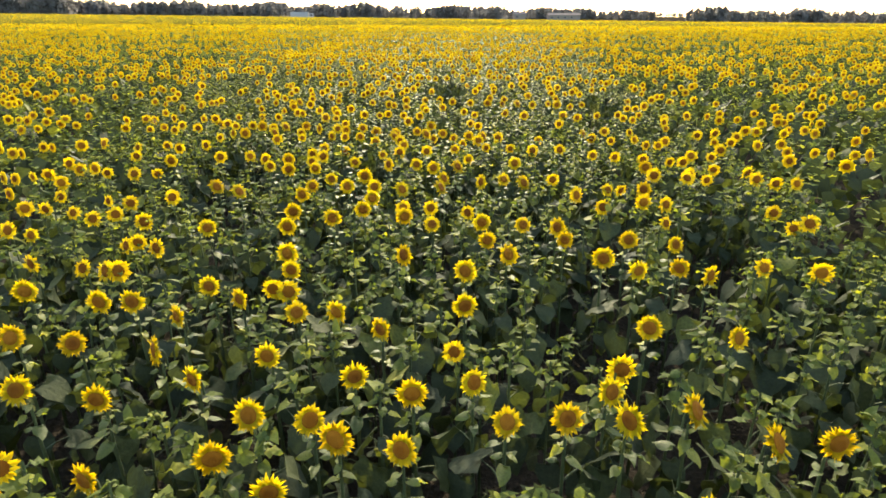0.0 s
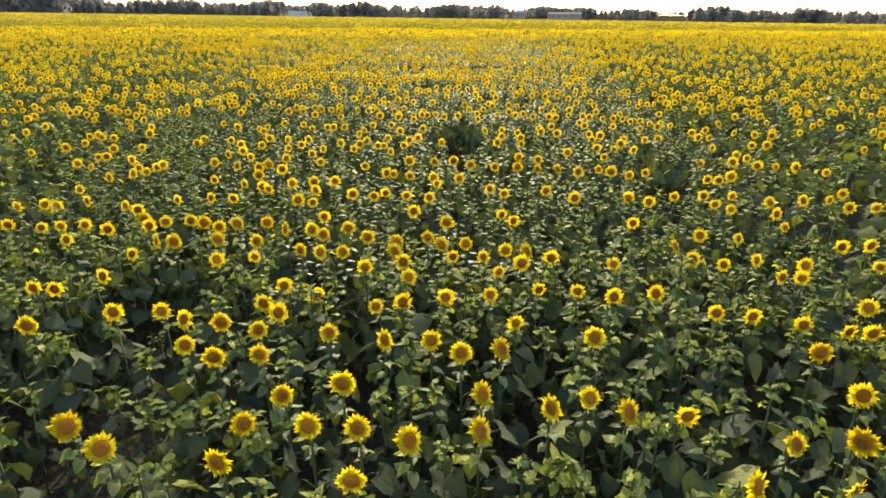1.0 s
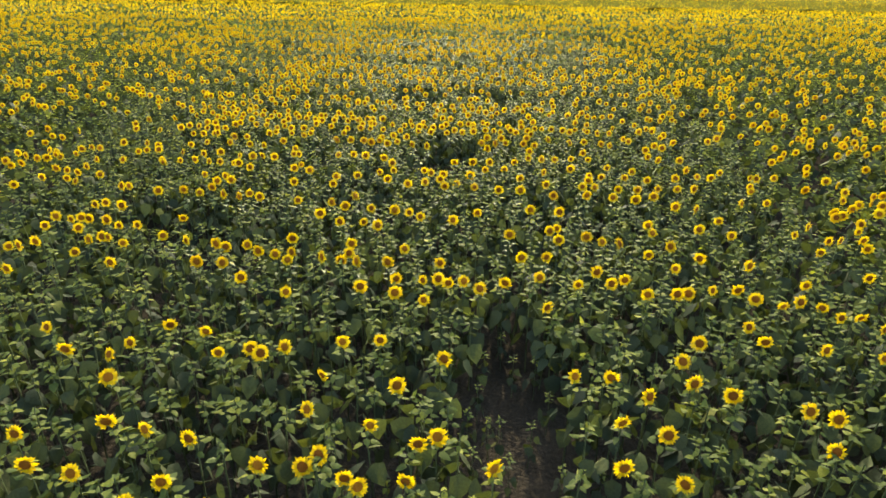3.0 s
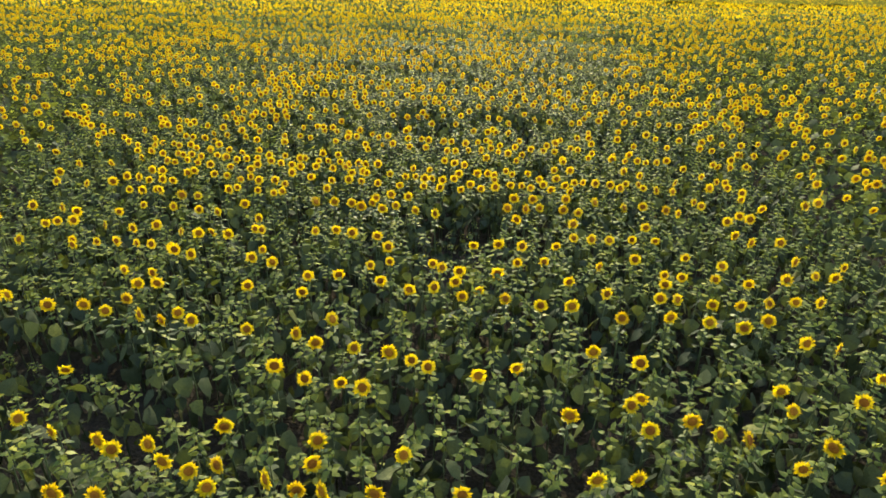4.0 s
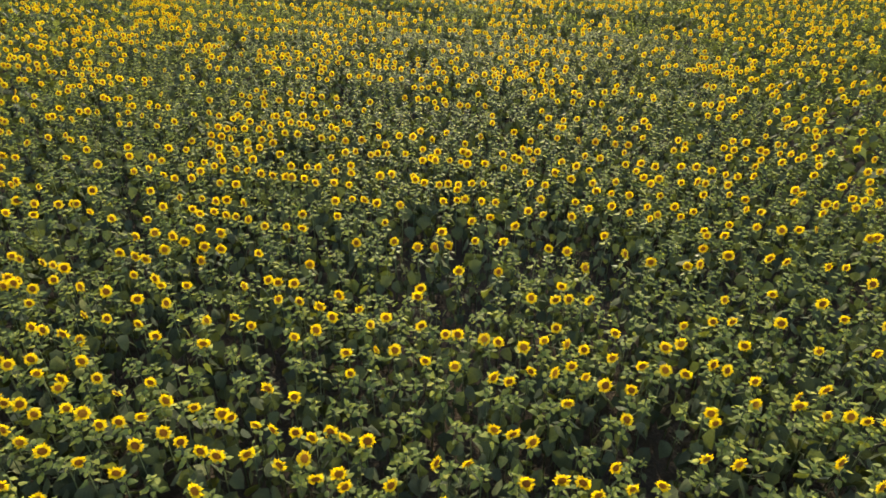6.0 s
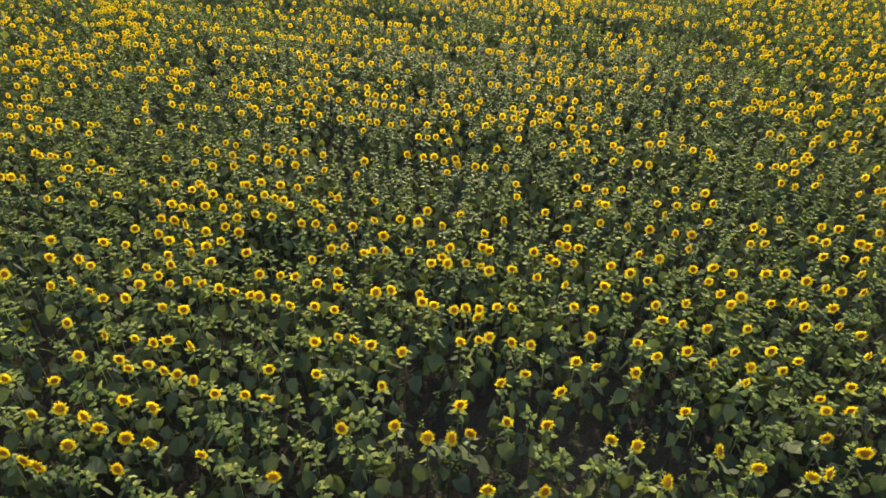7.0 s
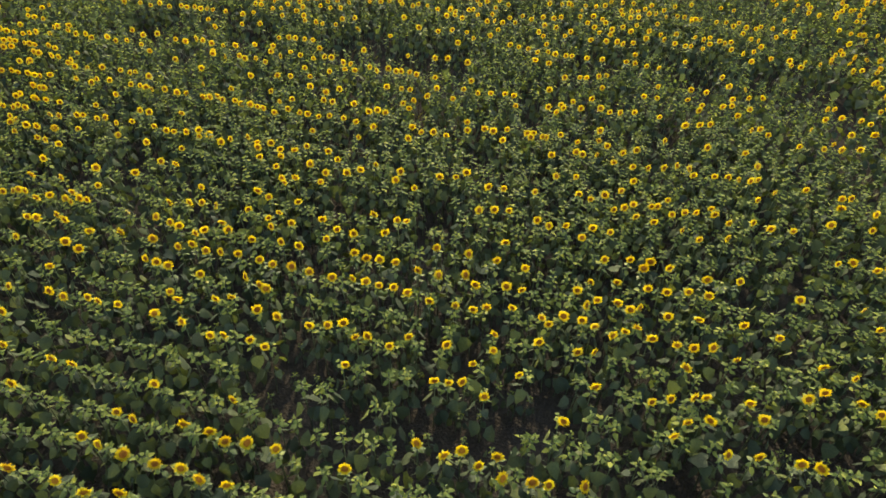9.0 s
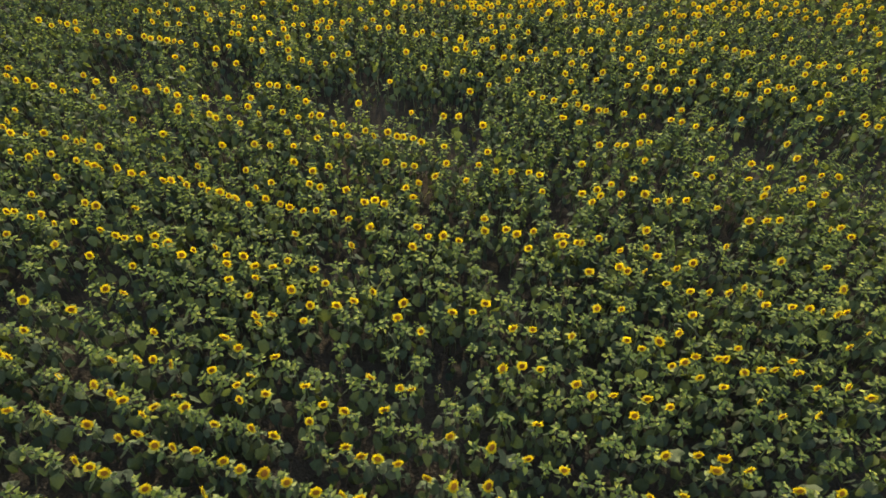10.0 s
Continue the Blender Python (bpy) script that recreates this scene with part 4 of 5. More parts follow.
def poses(x, y, z, yaw, tilt, size):
    """Matrices that stand a shape at x, y, z, tilted about x and then turned by yaw."""
    k = len(x)
    cy, sy, ct, st = np.cos(yaw), np.sin(yaw), np.cos(tilt), np.sin(tilt)
    m = np.zeros((k, 4, 4))
    m[:, 0] = np.stack([cy, -sy * ct, sy * st, x], -1)
    m[:, 1] = np.stack([sy, cy * ct, -cy * st, y], -1)
    m[:, 2] = np.stack([0 * x, st, ct, z], -1)
    m[:, :3, :3] *= np.asarray(size)[:, None, None]
    m[:, 3, 3] = 1
    return m


# ---- sunflower shapes ----
STEM, LEAF, PETAL, DISC, YOUNG, FAR_LEAF = 0, 1, 2, 3, 4, 5
rs = random.Random(11)


def blade(length, width, droop, fold, rows, mat=LEAF):
    """A heart-shaped leaf blade that grows along +y from the origin."""
    s = Shape()
    if rows == 0:
        v = [(0, 0, 0), (-width * 0.5, length * 0.3, fold - droop * 0.1), (width * 0.5, length * 0.3, fold * 0.8 - droop * 0.1), (0, length * 0.45, -droop * 0.2),
             (0, length, -droop)]
        return s.add(v, [(0, 3, 1), (0, 2, 3), (1, 3, 4), (3, 2, 4)], mat)
    if rows == 2:
        skew, lift = rs.uniform(-0.08, 0.08) * width, fold * rs.uniform(0.3, 1.1)
        v = [(0, length * 0.42, 0.02 * length - droop * 0.2), (0, 0, 0), (-width * 0.46, length * 0.16, fold * 0.8), (-width * 0.38, length * 0.6, fold - droop * 0.5),
             (2 * skew, length, -droop * 1.15), (width * 0.38, length * 0.6, lift - droop * 0.5), (width * 0.46, length * 0.16, lift * 0.8)]
        return s.add(v, [(0, 2, 1), (0, 3, 2), (0, 4, 3), (0, 5, 4), (0, 6, 5), (0, 1, 6)], mat)
    profile = {3: [(0.1, 0.84), (0.34, 1.0), (0.7, 0.58)], 5: [(0.02, 0.7), (0.18, 0.96), (0.38, 1.0), (0.6, 0.74), (0.82, 0.36)]}[rows]
    v, f = [(0, 0.06 * length, 0)], []
    for k, (a, w) in enumerate(profile):
        drop = -droop * a**1.7
        out, wave = width * 0.5 * w, rs.uniform(-0.03, 0.03)
        back = 0.1 * length if k == 0 else 0.0
        v += [(-out, a * length - back, drop + fold * w + wave), (0, a * length, drop), (out, a * length - back, drop + fold * w * rs.uniform(0.4, 1.1) - wave)]
    v.append((rs.uniform(-0.1, 0.1) * width, length, -droop * 1.1))
    f += [(0, 2, 1), (0, 3, 2)]
    for k in range(rows - 1):
        a = 1 + 3 * k
        f += [(a, a + 1, a + 3), (a + 1, a + 4, a + 3), (a + 1, a + 2, a + 4), (a + 2, a + 5, a + 4)]
    a = 1 + 3 * (rows - 1)
    f += [(a, a + 1, a + 3), (a + 1, a + 2, a + 3)]
    return s.add(v, f, mat)


def tube(points, radii, sides, mat):
    s, v, f = Shape(), [], []
    for k, (p, r) in enumerate(zip(points, radii)):
        for i in range(sides):
            a = 2 * math.pi * i / sides
            v.append((p[0] + r * math.cos(a), p[1] + r * math.sin(a), p[2]))
            if k:
                j, q = (k - 1) * sides, (i + 1) % sides
                f += [(j + i, j + q, j + sides + q), (j + i, j + sides + q, j + sides + i)]
    return s.add(v, f, mat)


def leaf_on_stalk(length, rows, sides, top):
    """A leaf with its stalk, which leaves the stem at the origin along +y; top leaves lie flat, low ones hang."""
    reach, rise = length * rs.uniform(0.25, 0.6), length * rs.uniform(0.12, 0.45)
    s = Shape()
    if sides:
        s.put(tube([(0, 0, 0), (0, reach * 0.5, rise * 0.75), (0, reach, rise)], [0.007, 0.005, 0.004], sides, STEM), Matrix())
    elif rows:
        s.add([(0.006, 0, 0), (-0.006, 0, 0), (0, reach, rise)], [(0, 1, 2)], STEM)
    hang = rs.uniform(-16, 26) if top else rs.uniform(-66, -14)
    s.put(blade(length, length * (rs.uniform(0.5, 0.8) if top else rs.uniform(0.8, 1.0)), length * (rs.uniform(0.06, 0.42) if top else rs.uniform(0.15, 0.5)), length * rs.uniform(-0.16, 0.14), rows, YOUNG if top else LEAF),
          pose(0, reach - 0.05 * length, rise, hang, rs.uniform(-18, 18), rs.uniform(-15, 15)))
    return s


def leaf_places(height, count, split=0.42):
    """Where leaves leave the stem: height, turn and length; broad low leaves close the row, smaller young ones crowd below the head."""
    turn = rs.uniform(0, 360)
    for i in range(count):
        a = (i + 0.5) / count
        turn += 137.5 + rs.uniform(-20, 20)
        top = a > split
        up = 0.80 + 0.175 * (a - split) / (1 - split) if top else 0.30 + 0.44 * a / split
        yield height * up, turn, (0.122 - 0.08 * (a - split) if top else 0.26) * rs.uniform(0.7, 1.35), top


def plant_body(height, count, rows, sides, stem_sides, full=1.0, small=0.9, split=0.42):
    s = Shape()
    if stem_sides:
        s.put(tube([(0, 0, 0), (0, 0, height)], [0.016, 0.009], stem_sides, STEM), Matrix())
    for z, turn, length, top in leaf_places(height, count, split):
        s.put(leaf_on_stalk(length, min(rows, 2) if top and rs.random() < small else rows, sides, top), pose(0, 0, z, 0, 0, turn) @ Matrix.Scale(full, 4))
    return s


def petals(count, r0, r1, spread, lift, hero):
    """A ring of pointed ray petals about -y."""
    s = Shape()
    for i in range(count):
        a = 2 * math.pi * (i + rs.uniform(-0.25, 0.25)) / count
        w, reach, fwd = spread * rs.uniform(0.7, 1.25), r1 * rs.uniform(0.78, 1.1), lift * rs.uniform(-1.5, 1.2)
        c, d = math.cos(a), math.sin(a)

        def at(r, side, out):
            return (c * r - d * side, -out, d * r + c * side)

        mid = (r0 + reach) * 0.52
        twist = rs.uniform(-0.006, 0.006)
        if hero:
            v = [at(r0, -w * 0.5, 0), at(r0, w * 0.5, 0), at(mid, -w, fwd * 0.5 + twist), at(mid, 0, fwd * 0.4 - 0.004), at(mid, w, fwd * 0.5 - twist), at(reach, twist, fwd)]
            s.add(v, [(0, 1, 3), (0, 3, 2), (1, 4, 3), (2, 3, 5), (3, 4, 5)], PETAL)
        else:
            v = [at(r0, 0, 0), at(mid, -w, fwd * 0.5), at(mid, w, fwd * 0.5 + twist), at(reach, twist, fwd)]
            s.add(v, [(0, 2, 1), (1, 2, 3)], PETAL)
    return s


def dome(r, bulge, segments, mat, rings=2):
    """A shallow dome that faces -y, dimpled in its middle."""
    v, f = [(0, -bulge * 0.75, 0)], []
    for k in range(rings):
        q = (k + 1) / rings
        for i in range(segments):
            a = 2 * math.pi * i / segments
            v.append((r * q * math.cos(a), -bulge * (1.15 if q < 0.9 else 0.1), r * q * math.sin(a)))
    for i in range(segments):
        j = (i + 1) % segments
        f.append((0, 1 + i, 1 + j))
        for k in range(rings - 1):
            a = 1 + k * segments
            f += [(a + i, a + segments + i, a + segments + j), (a + i, a + segments + j, a + j)]
    return Shape().add(v, f, mat)


def calyx(r, segments, bracts):
    """The green back of a head with its pointed bracts, and the bent neck behind it."""
    s = Shape()
    v, f = [(0, 0.035, -0.005)], []
    for i in range(segments):
        a = 2 * math.pi * i / segments
        v.append((r * math.cos(a), 0.006, r * math.sin(a)))
        f.append((0, 1 + (i + 1) % segments, 1 + i))
    s.add(v, f, STEM)
    for i in range(bracts):
        a = 2 * math.pi * (i + rs.uniform(-0.2, 0.2)) / bracts
        c, d, q = math.cos(a), math.sin(a), r * rs.uniform(1.25, 1.6)
        s.add([(c * r * 0.8 - d * 0.016, 0.014, d * r * 0.8 + c * 0.016), (c * r * 0.8 + d * 0.016, 0.014, d * r * 0.8 - c * 0.016), (c * q, 0.022, d * q)],
              [(0, 1, 2)], LEAF)
    return s


def star_calyx(r, points):
    """The green back of a head, its rim drawn out into pointed bracts."""
    v, f = [(0, 0.036, -0.004)], []
    for i in range(2 * points):
        a, q = math.pi * i / points, r * (rs.uniform(1.3, 1.65) if i % 2 else 0.96)
        v.append((q * math.cos(a), 0.02 if i % 2 else 0.006, q * math.sin(a)))
        f.append((0, 1 + (i + 1) % (2 * points), 1 + i))
    return Shape().add(v, f, LEAF)


def neck(sides=4):
    return tube([(0, 0.075, -0.17), (0, 0.07, -0.07), (0, 0.05, -0.015), (0, 0.022, 0.0)], [0.010, 0.010, 0.011, 0.010], sides, STEM)


def open_head(level):
    s = Shape()
    if level == 0:
        s.put(calyx(0.066, 8, 6), Matrix()).put(neck(3), Matrix()).put(dome(0.062, 0.014, 9, DISC), Matrix())
        return s.put(petals(23, 0.048, 0.128, 0.0145, 0.024, False), pose(0, 0, 0)).put(petals(17, 0.048, 0.117, 0.016, 0.022, False), pose(0, 0.006, 0))
    if level == 1:
        n = 9
        v = [(0, 0.0, 0)]
        for i in range(2 * n):
            a, r = math.pi * i / n, (0.126 * rs.uniform(0.9, 1.1) if i % 2 else 0.092)
            v.append((r * math.cos(a), 0.004, r * math.sin(a)))
        s.add(v, [(0, 1 + i, 1 + (i + 1) % (2 * n)) for i in range(2 * n)], PETAL)
        back = [(0.112 * math.cos(math.pi * i / 3), 0.02, 0.112 * math.sin(math.pi * i / 3)) for i in range(6)]
        s.add(back, [(0, 1, 2), (0, 2, 3), (0, 3, 4), (0, 4, 5)], PETAL)
        s.add([(p[0] * 0.6, 0.026, p[2] * 0.6) for p in back], [(0, 1, 2), (0, 2, 3), (0, 3, 4), (0, 4, 5)], STEM)
        return s.put(dome(0.06, 0.012, 6, DISC, 1), pose(0, -0.006, 0))
    v = [(0.118 * math.cos(math.pi * i / 3 + 0.2), 0, 0.118 * math.sin(math.pi * i / 3 + 0.2)) for i in range(6)]
    s.add(v, [(0, 1, 2), (0, 2, 3), (0, 3, 4), (0, 4, 5)], PETAL)
    return s.add([(-0.058, -0.01, -0.058), (0.058, -0.01, -0.058), (0.058, -0.01, 0.058), (-0.058, -0.01, 0.058)], [(0, 1, 2), (0, 2, 3)], DISC)


def bud(level):
    """A closed green head: a star of pointed bracts round a domed heart, in a ruff of small leaves."""
    s = Shape()
    if level == 0:
        s.put(dome(0.036, 0.02, 6, YOUNG, 1), pose(0, 0, 0, -52)).put(star_calyx(0.044, 8), pose(0, 0, 0, -52))
        for i in range(3):
            s.put(blade(rs.uniform(0.1, 0.16), rs.uniform(0.05, 0.085), rs.uniform(0.0, 0.05), 0.012, 2, YOUNG), pose(0, 0.01, -0.03, rs.uniform(-5, 40), 0, rs.uniform(0, 360)))
        return s
    for i in range(2):
        s.put(blade(0.13, 0.08, 0.01, 0.01, 0, YOUNG), pose(0, 0, 0, rs.uniform(0, 40), 0, rs.uniform(0, 360)))
    return s


# ---- ground and field plan ----
ROW, STEP, HEAD_Z = 0.69, 0.275, 1.6
SLOPE = -0.25
along = np.array([1, SLOPE]) / math.hypot(1, SLOPE)
across = np.array([-SLOPE, 1]) / math.hypot(1, SLOPE)
rng = np.random.default_rng(7)

gx = np.concatenate([-np.geomspace(4000, 60, 24), np.linspace(-50, 50, 21), np.geomspace(60, 4000, 24)])
gy = np.concatenate([[-1500, -400, -100], np.linspace(-20, 420, 56), np.geomspace(450, 4500, 14)])
X, Y = np.meshgrid(gx, gy)
V = np.stack([X, Y, land(X, Y)], -1).reshape(-1, 3)
n = len(gx)
quads = [(r * n + c, r * n + c + 1, r * n + n + c + 1, r * n + n + c) for r in range(len(gy) - 1) for c in range(n - 1)]
T = [t for q in quads for t in ((q[0], q[1], q[2]), (q[0], q[2], q[3]))]
tagged(new("ground", mesh_from("ground", V, T, [soil_mat])), "dry brown crumbly soil between the sunflower rows", "ground", kind="structure")


def lattice(x0, x1, y0, y1, step):
    """Places of plants in their slanted drilled rows within a stretch, with small misses of the drill."""
    corners = np.array([(x0, y0), (x0, y1), (x1, y0), (x1, y1)])
    c, a = corners @ across, corners @ along
    cs = np.arange(math.floor(c.min() / ROW), math.ceil(c.max() / ROW) + 1) * ROW
    cs = cs + np.interp(cs, 2 + 3.0 * np.arange(len(DRIFT)), DRIFT)
    ss = np.arange(a.min(), a.max(), step)
    C, S = np.meshgrid(cs, ss)
    C = C.ravel() + rng.normal(0, 0.022 if step < 0.5 else 0.05 if step < 1 else 0.16, C.size)
    S = S.ravel() + rng.uniform(-0.42, 0.42, S.size) * step
    p = C[:, None] * across + S[:, None] * along
    return p[(p[:, 0] > x0) & (p[:, 0] < x1) & (p[:, 1] > y0) & (p[:, 1] < y1)]


def waves(p, size, seed):
    """Smooth patchiness from -1 to 1."""
    r = np.random.default_rng(seed)
    out = np.zeros(len(p))
    for k in range(7):
        a, f = r.uniform(0, math.pi), 2 * math.pi / (size * r.uniform(0.5, 1.7))
        out += np.sin(p @ np.array([math.cos(a), math.sin(a)]) * f + r.uniform(0, 7))
    return np.clip(out / 3.2, -1, 1)


def thinned(p):
    """Leaves out plants in the bare patches and where the drill skipped."""
    keep = rng.uniform(0, 1, len(p)) < 0.90 + 0.1 * waves(p, 3.0, 5)
    for x, y, rx, ry in GAPS + GAPS_FAR + GAPS_LAST + GAPS_LOW + GAPS_SMALL:
        keep &= ((p[:, 0] - x) / rx) ** 2 + ((p[:, 1] - y) / ry) ** 2 > rng.uniform(0.75, 1.3, len(p))
    low = ~keep & (rng.uniform(0, 1, len(p)) < np.where(p[:, 1] > 54, 0.35, 0.55))
    return p[keep], p[low]


def bloom(p):
    """Which plants carry an open flower."""
    row = np.round(p @ across / ROW)
    runs = np.sin((p @ along) * (0.7 + 0.4 * np.sin(row * 7.1)) + row * 2.4) + 0.6 * np.sin((p @ along) * 2.3 + row * 5.3)
    chance = BLOOM + 0.14 * waves(p, 6.0, 9) + 0.10 * waves(p, 17.0, 21) + 0.28 * runs + 0.12 * np.clip((p[:, 1] - 45) / 40, 0, 1)
    for x, y, rx, ry, more in PATCHES:
        chance += more * np.exp(-(((p[:, 0] - x) / rx) ** 2) - ((p[:, 1] - y) / ry) ** 2)
    for y0, y1 in MAPPED:
        inside = (p[:, 1] > y0) & (p[:, 1] < y1) & (np.abs(p[:, 0] + 0.065 * p[:, 1]) < 2.2 + 0.12 * p[:, 1])
        chance = np.where(inside, chance * 0.1, chance)
    for y0, y1, a0, b0, a1, b1 in NAMED:
        f = np.clip((p[:, 1] - y0) / (y1 - y0), 0, 1)
        inside = (p[:, 1] > y0) & (p[:, 1] < y1) & (p[:, 0] > a0 + f * (a1 - a0)) & (p[:, 0] < b0 + f * (b1 - b0))
        chance = np.where(inside, 0.04, chance)
    return rng.uniform(0, 1, len(p)) < np.clip(chance, 0.02, 0.85)


def in_corridor(p):
    return (p[:, 1] < 76) & (np.abs(p[:, 0] + 0.06 * p[:, 1]) < 4.5 + 0.165 * p[:, 1])


SINGLE = STRETCH_A + STRETCH_B + STRETCH_C + STRETCH_D + STRETCH_E + STRETCH_F + STRETCH_G + STRETCH_H + STRETCH_I + STRETCH_J + STRETCH_K + STRETCH_L
own = np.array(SINGLE)
open_near = np.array(OPEN) + (0, 0.07)
FIELD = "close-grown green sunflower plants in drilled rows, some in yellow bloom"


def grow(name, p, bodies, heads, buds, share, is_open, label, tall=1.0, uneven=1.0):
    """Joins plants at the places p into one mesh: leafy bodies, open heads that look towards -y, and green buds."""
    k = len(p)
    z = land(p[:, 0], p[:, 1])
    size = 1 + uneven * np.clip(rng.normal(0.0, 0.04, k) + 0.04 * waves(p, 6.0, 31), -0.2, 0.16)
    size = np.where(is_open, np.maximum(size, 0.97), size * 0.97) * tall
    lean = rng.normal(0, 0.05, k)
    body = poses(p[:, 0], p[:, 1], z, rng.uniform(0, 2 * math.pi, k), lean, size)
    shapes, which, mm = list(bodies), rng.integers(0, len(bodies), k), [body]
    o = np.flatnonzero(is_open)
    yaw, tilt = np.clip(rng.normal(0, 0.33, len(o)), -1.1, 1.1), rng.normal(-0.16, 0.2, len(o))
    mm.append(poses(p[o, 0], p[o, 1] - 0.07, z[o] + HEAD_Z * size[o], yaw, tilt, rng.uniform(0.76, 1.04, len(o)) * share))
    which = np.concatenate([which, len(shapes) + rng.integers(0, len(heads), len(o))])
    shapes += heads
    if buds:
        c = np.flatnonzero(~is_open)
        mm.append(poses(p[c, 0], p[c, 1], z[c] + HEAD_Z * 0.985 * size[c], rng.uniform(0, 6.28, len(c)), rng.normal(0, 0.2, len(c)), rng.uniform(0.8, 1.2, len(c))))
        which = np.concatenate([which, len(shapes) + rng.integers(0, len(buds), len(c))])
        shapes += buds
    me = strewn(name, shapes, which, np.concatenate(mm), [stem_mats[0], leaf_mats[0], petal_mats[0], disc_mats[0], young_mats[0], far_leaf_mat])
    return tagged(new(name, me), label, "sunflowers", kind="stuff")


bodies_close = [plant_body(HEAD_Z, 18, 5, 3, 4, small=0.3) for _ in range(7)]
bodies_near = [plant_body(HEAD_Z, 15, 2, 0, 3) for _ in range(9)]
heads_near, buds_near = [open_head(0) for _ in range(5)], [bud(0) for _ in range(5)]
bodies_mid = [plant_body(HEAD_Z, 9, 0, 0, 0, 1.3) for _ in range(6)]
bodies_far = [plant_body(HEAD_Z * 0.95, 3, 0, 0, 0, 2.4, split=0.3) for _ in range(5)]
bodies_last = [plant_body(HEAD_Z, 14, 2, 0, 3) for _ in range(7)]
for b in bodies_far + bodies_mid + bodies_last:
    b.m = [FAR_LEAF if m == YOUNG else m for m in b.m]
heads_mid, buds_mid = [open_head(1) for _ in range(3)], [bud(1) for _ in range(3)]
heads_far = [open_head(2)]

wide = lattice(-62, 62, 0.4, 78, STEP)
wide = wide[np.abs(wide[:, 0]) < 4.5 + 0.71 * wide[:, 1]]
wide, stunted = thinned(wide)
near_mask = in_corridor(wide)
near = wide[near_mask]
gap = np.min(np.hypot(near[:, None, 0] - own[None, :, 0], near[:, None, 1] - own[None, :, 1]), axis=1)
near = near[gap > 0.2]
gap = np.min(np.hypot(near[:, None, 0] - open_near[None, :, 0], near[:, None, 1] - open_near[None, :, 1]), axis=1)
near = near[gap > 0.16]
first = near[:, 1] < 13
grow("sunflower_rows", near[first], bodies_close, heads_near, buds_near, 1.0, bloom(near[first]), FIELD)
last = near[:, 1] > 61
rest = near[~first & ~last]
grow("sunflower_rows", rest, bodies_near, heads_near, buds_near, 1.0, bloom(rest), FIELD)
grow("sunflower_rows", near[last], bodies_last, heads_mid, buds_mid, 1.0, bloom(near[last]), FIELD)
grow("sunflower_rows", open_near, bodies_near, heads_near, None, 1.0, np.ones(len(open_near), bool), FIELD, 1.0, 0.3)
stunted = stunted[in_corridor(stunted)]
grow("stunted_sunflowers", stunted, bodies_near, heads_near, None, 1.0, np.zeros(len(stunted), bool), "stunted green sunflower plants in thin shaded patches", 0.54)
mid = wide[~near_mask]
mid = mid[rng.uniform(0, 1, len(mid)) < 0.8]
grow("sunflower_rows", mid, bodies_mid, heads_mid, buds_mid, 1.0, bloom(mid), FIELD)
# the same field to both sides and behind
side = lattice(-66, 66, -24, 78, 1.2)
side = side[np.abs(side[:, 0]) > np.where(side[:, 1] > 0.4, 4.5 + 0.71 * side[:, 1], 0)]
grow("sunflower_field", side, bodies_far, heads_far, None, 1.0, bloom(side), FIELD)
# leaves of those plants, grown together into ridges along the rows
gx, gy = np.arange(-66, 66.1, 0.4), np.arange(-24, 78.1, 0.23)
X, Y = np.meshgrid(gx, gy)
X = X + rng.uniform(-0.12, 0.12, X.shape)
ridge = np.cos(2 * math.pi * (X * across[0] + Y * across[1]) / ROW)
Z = land(X, Y) + 0.65 + 0.42 * ridge + rng.uniform(-0.25, 0.25, X.shape)
n, outside = len(gx), np.abs(X) > np.where(Y > 0.4, 5.2 + 0.72 * Y, 0)
outside &= (Y < 0) | (np.abs(X) > 5)
r, c = np.nonzero(outside[:-1, :-1] & outside[1:, :-1] & outside[:-1, 1:] & outside[1:, 1:])
a = r * n + c
T = np.concatenate([np.stack([a, a + 1, a + n + 1], -1), np.stack([a, a + n + 1, a + n], -1)])
tagged(new("leaf_canopy", mesh_from("leaf_canopy", np.stack([X, Y, Z], -1).reshape(-1, 3), T, [side_canopy_mat], smooth=False)),
       "green leaf canopy of sunflower rows grown together", "sunflowers", kind="stuff")
CARPET = "distant sunflower rows merging into a yellow carpet"
for y0, y1, step in ((78, 108, 0.5), (108, 150, 0.95)):
    far = lattice(-0.75 * y1, 0.75 * y1, y0, y1, step)
    far = far[np.abs(far[:, 0]) < 4.5 + 0.73 * far[:, 1]]
    grow("sunflower_field", far, bodies_far, heads_far, None, 0.85 if y0 < 100 else 0.78, bloom(far), CARPET)

# far heads, over a leafy canopy that runs to the edge of the field
count = 18000
yy = np.sqrt(148**2 + (EDGE**2 - 148**2) * rng.uniform(0, 1, count))
xx = yy * rng.uniform(-0.78, 0.78, count)
mm = poses(xx, yy, land(xx, yy) + rng.normal(1.6, 0.12, count), rng.normal(0, 0.3, count), rng.normal(-0.1, 0.2, count), rng.uniform(0.75, 1.1, count))
me = strewn("sunflower_heads", heads_far, np.zeros(count, int), mm, [stem_mats[0], leaf_mats[0], petal_mats[0], disc_mats[0], young_mats[0]])
tagged(new("sunflower_heads", me), "countless far yellow sunflower heads facing one way", "sunflowers", kind="stuff")
cy_ = np.concatenate([np.linspace(108, 150, 60), np.linspace(152, EDGE, 60)])
cu = np.linspace(-0.95, 0.95, 220)
U, Y = np.meshgrid(cu, cy_)
X = U * Y
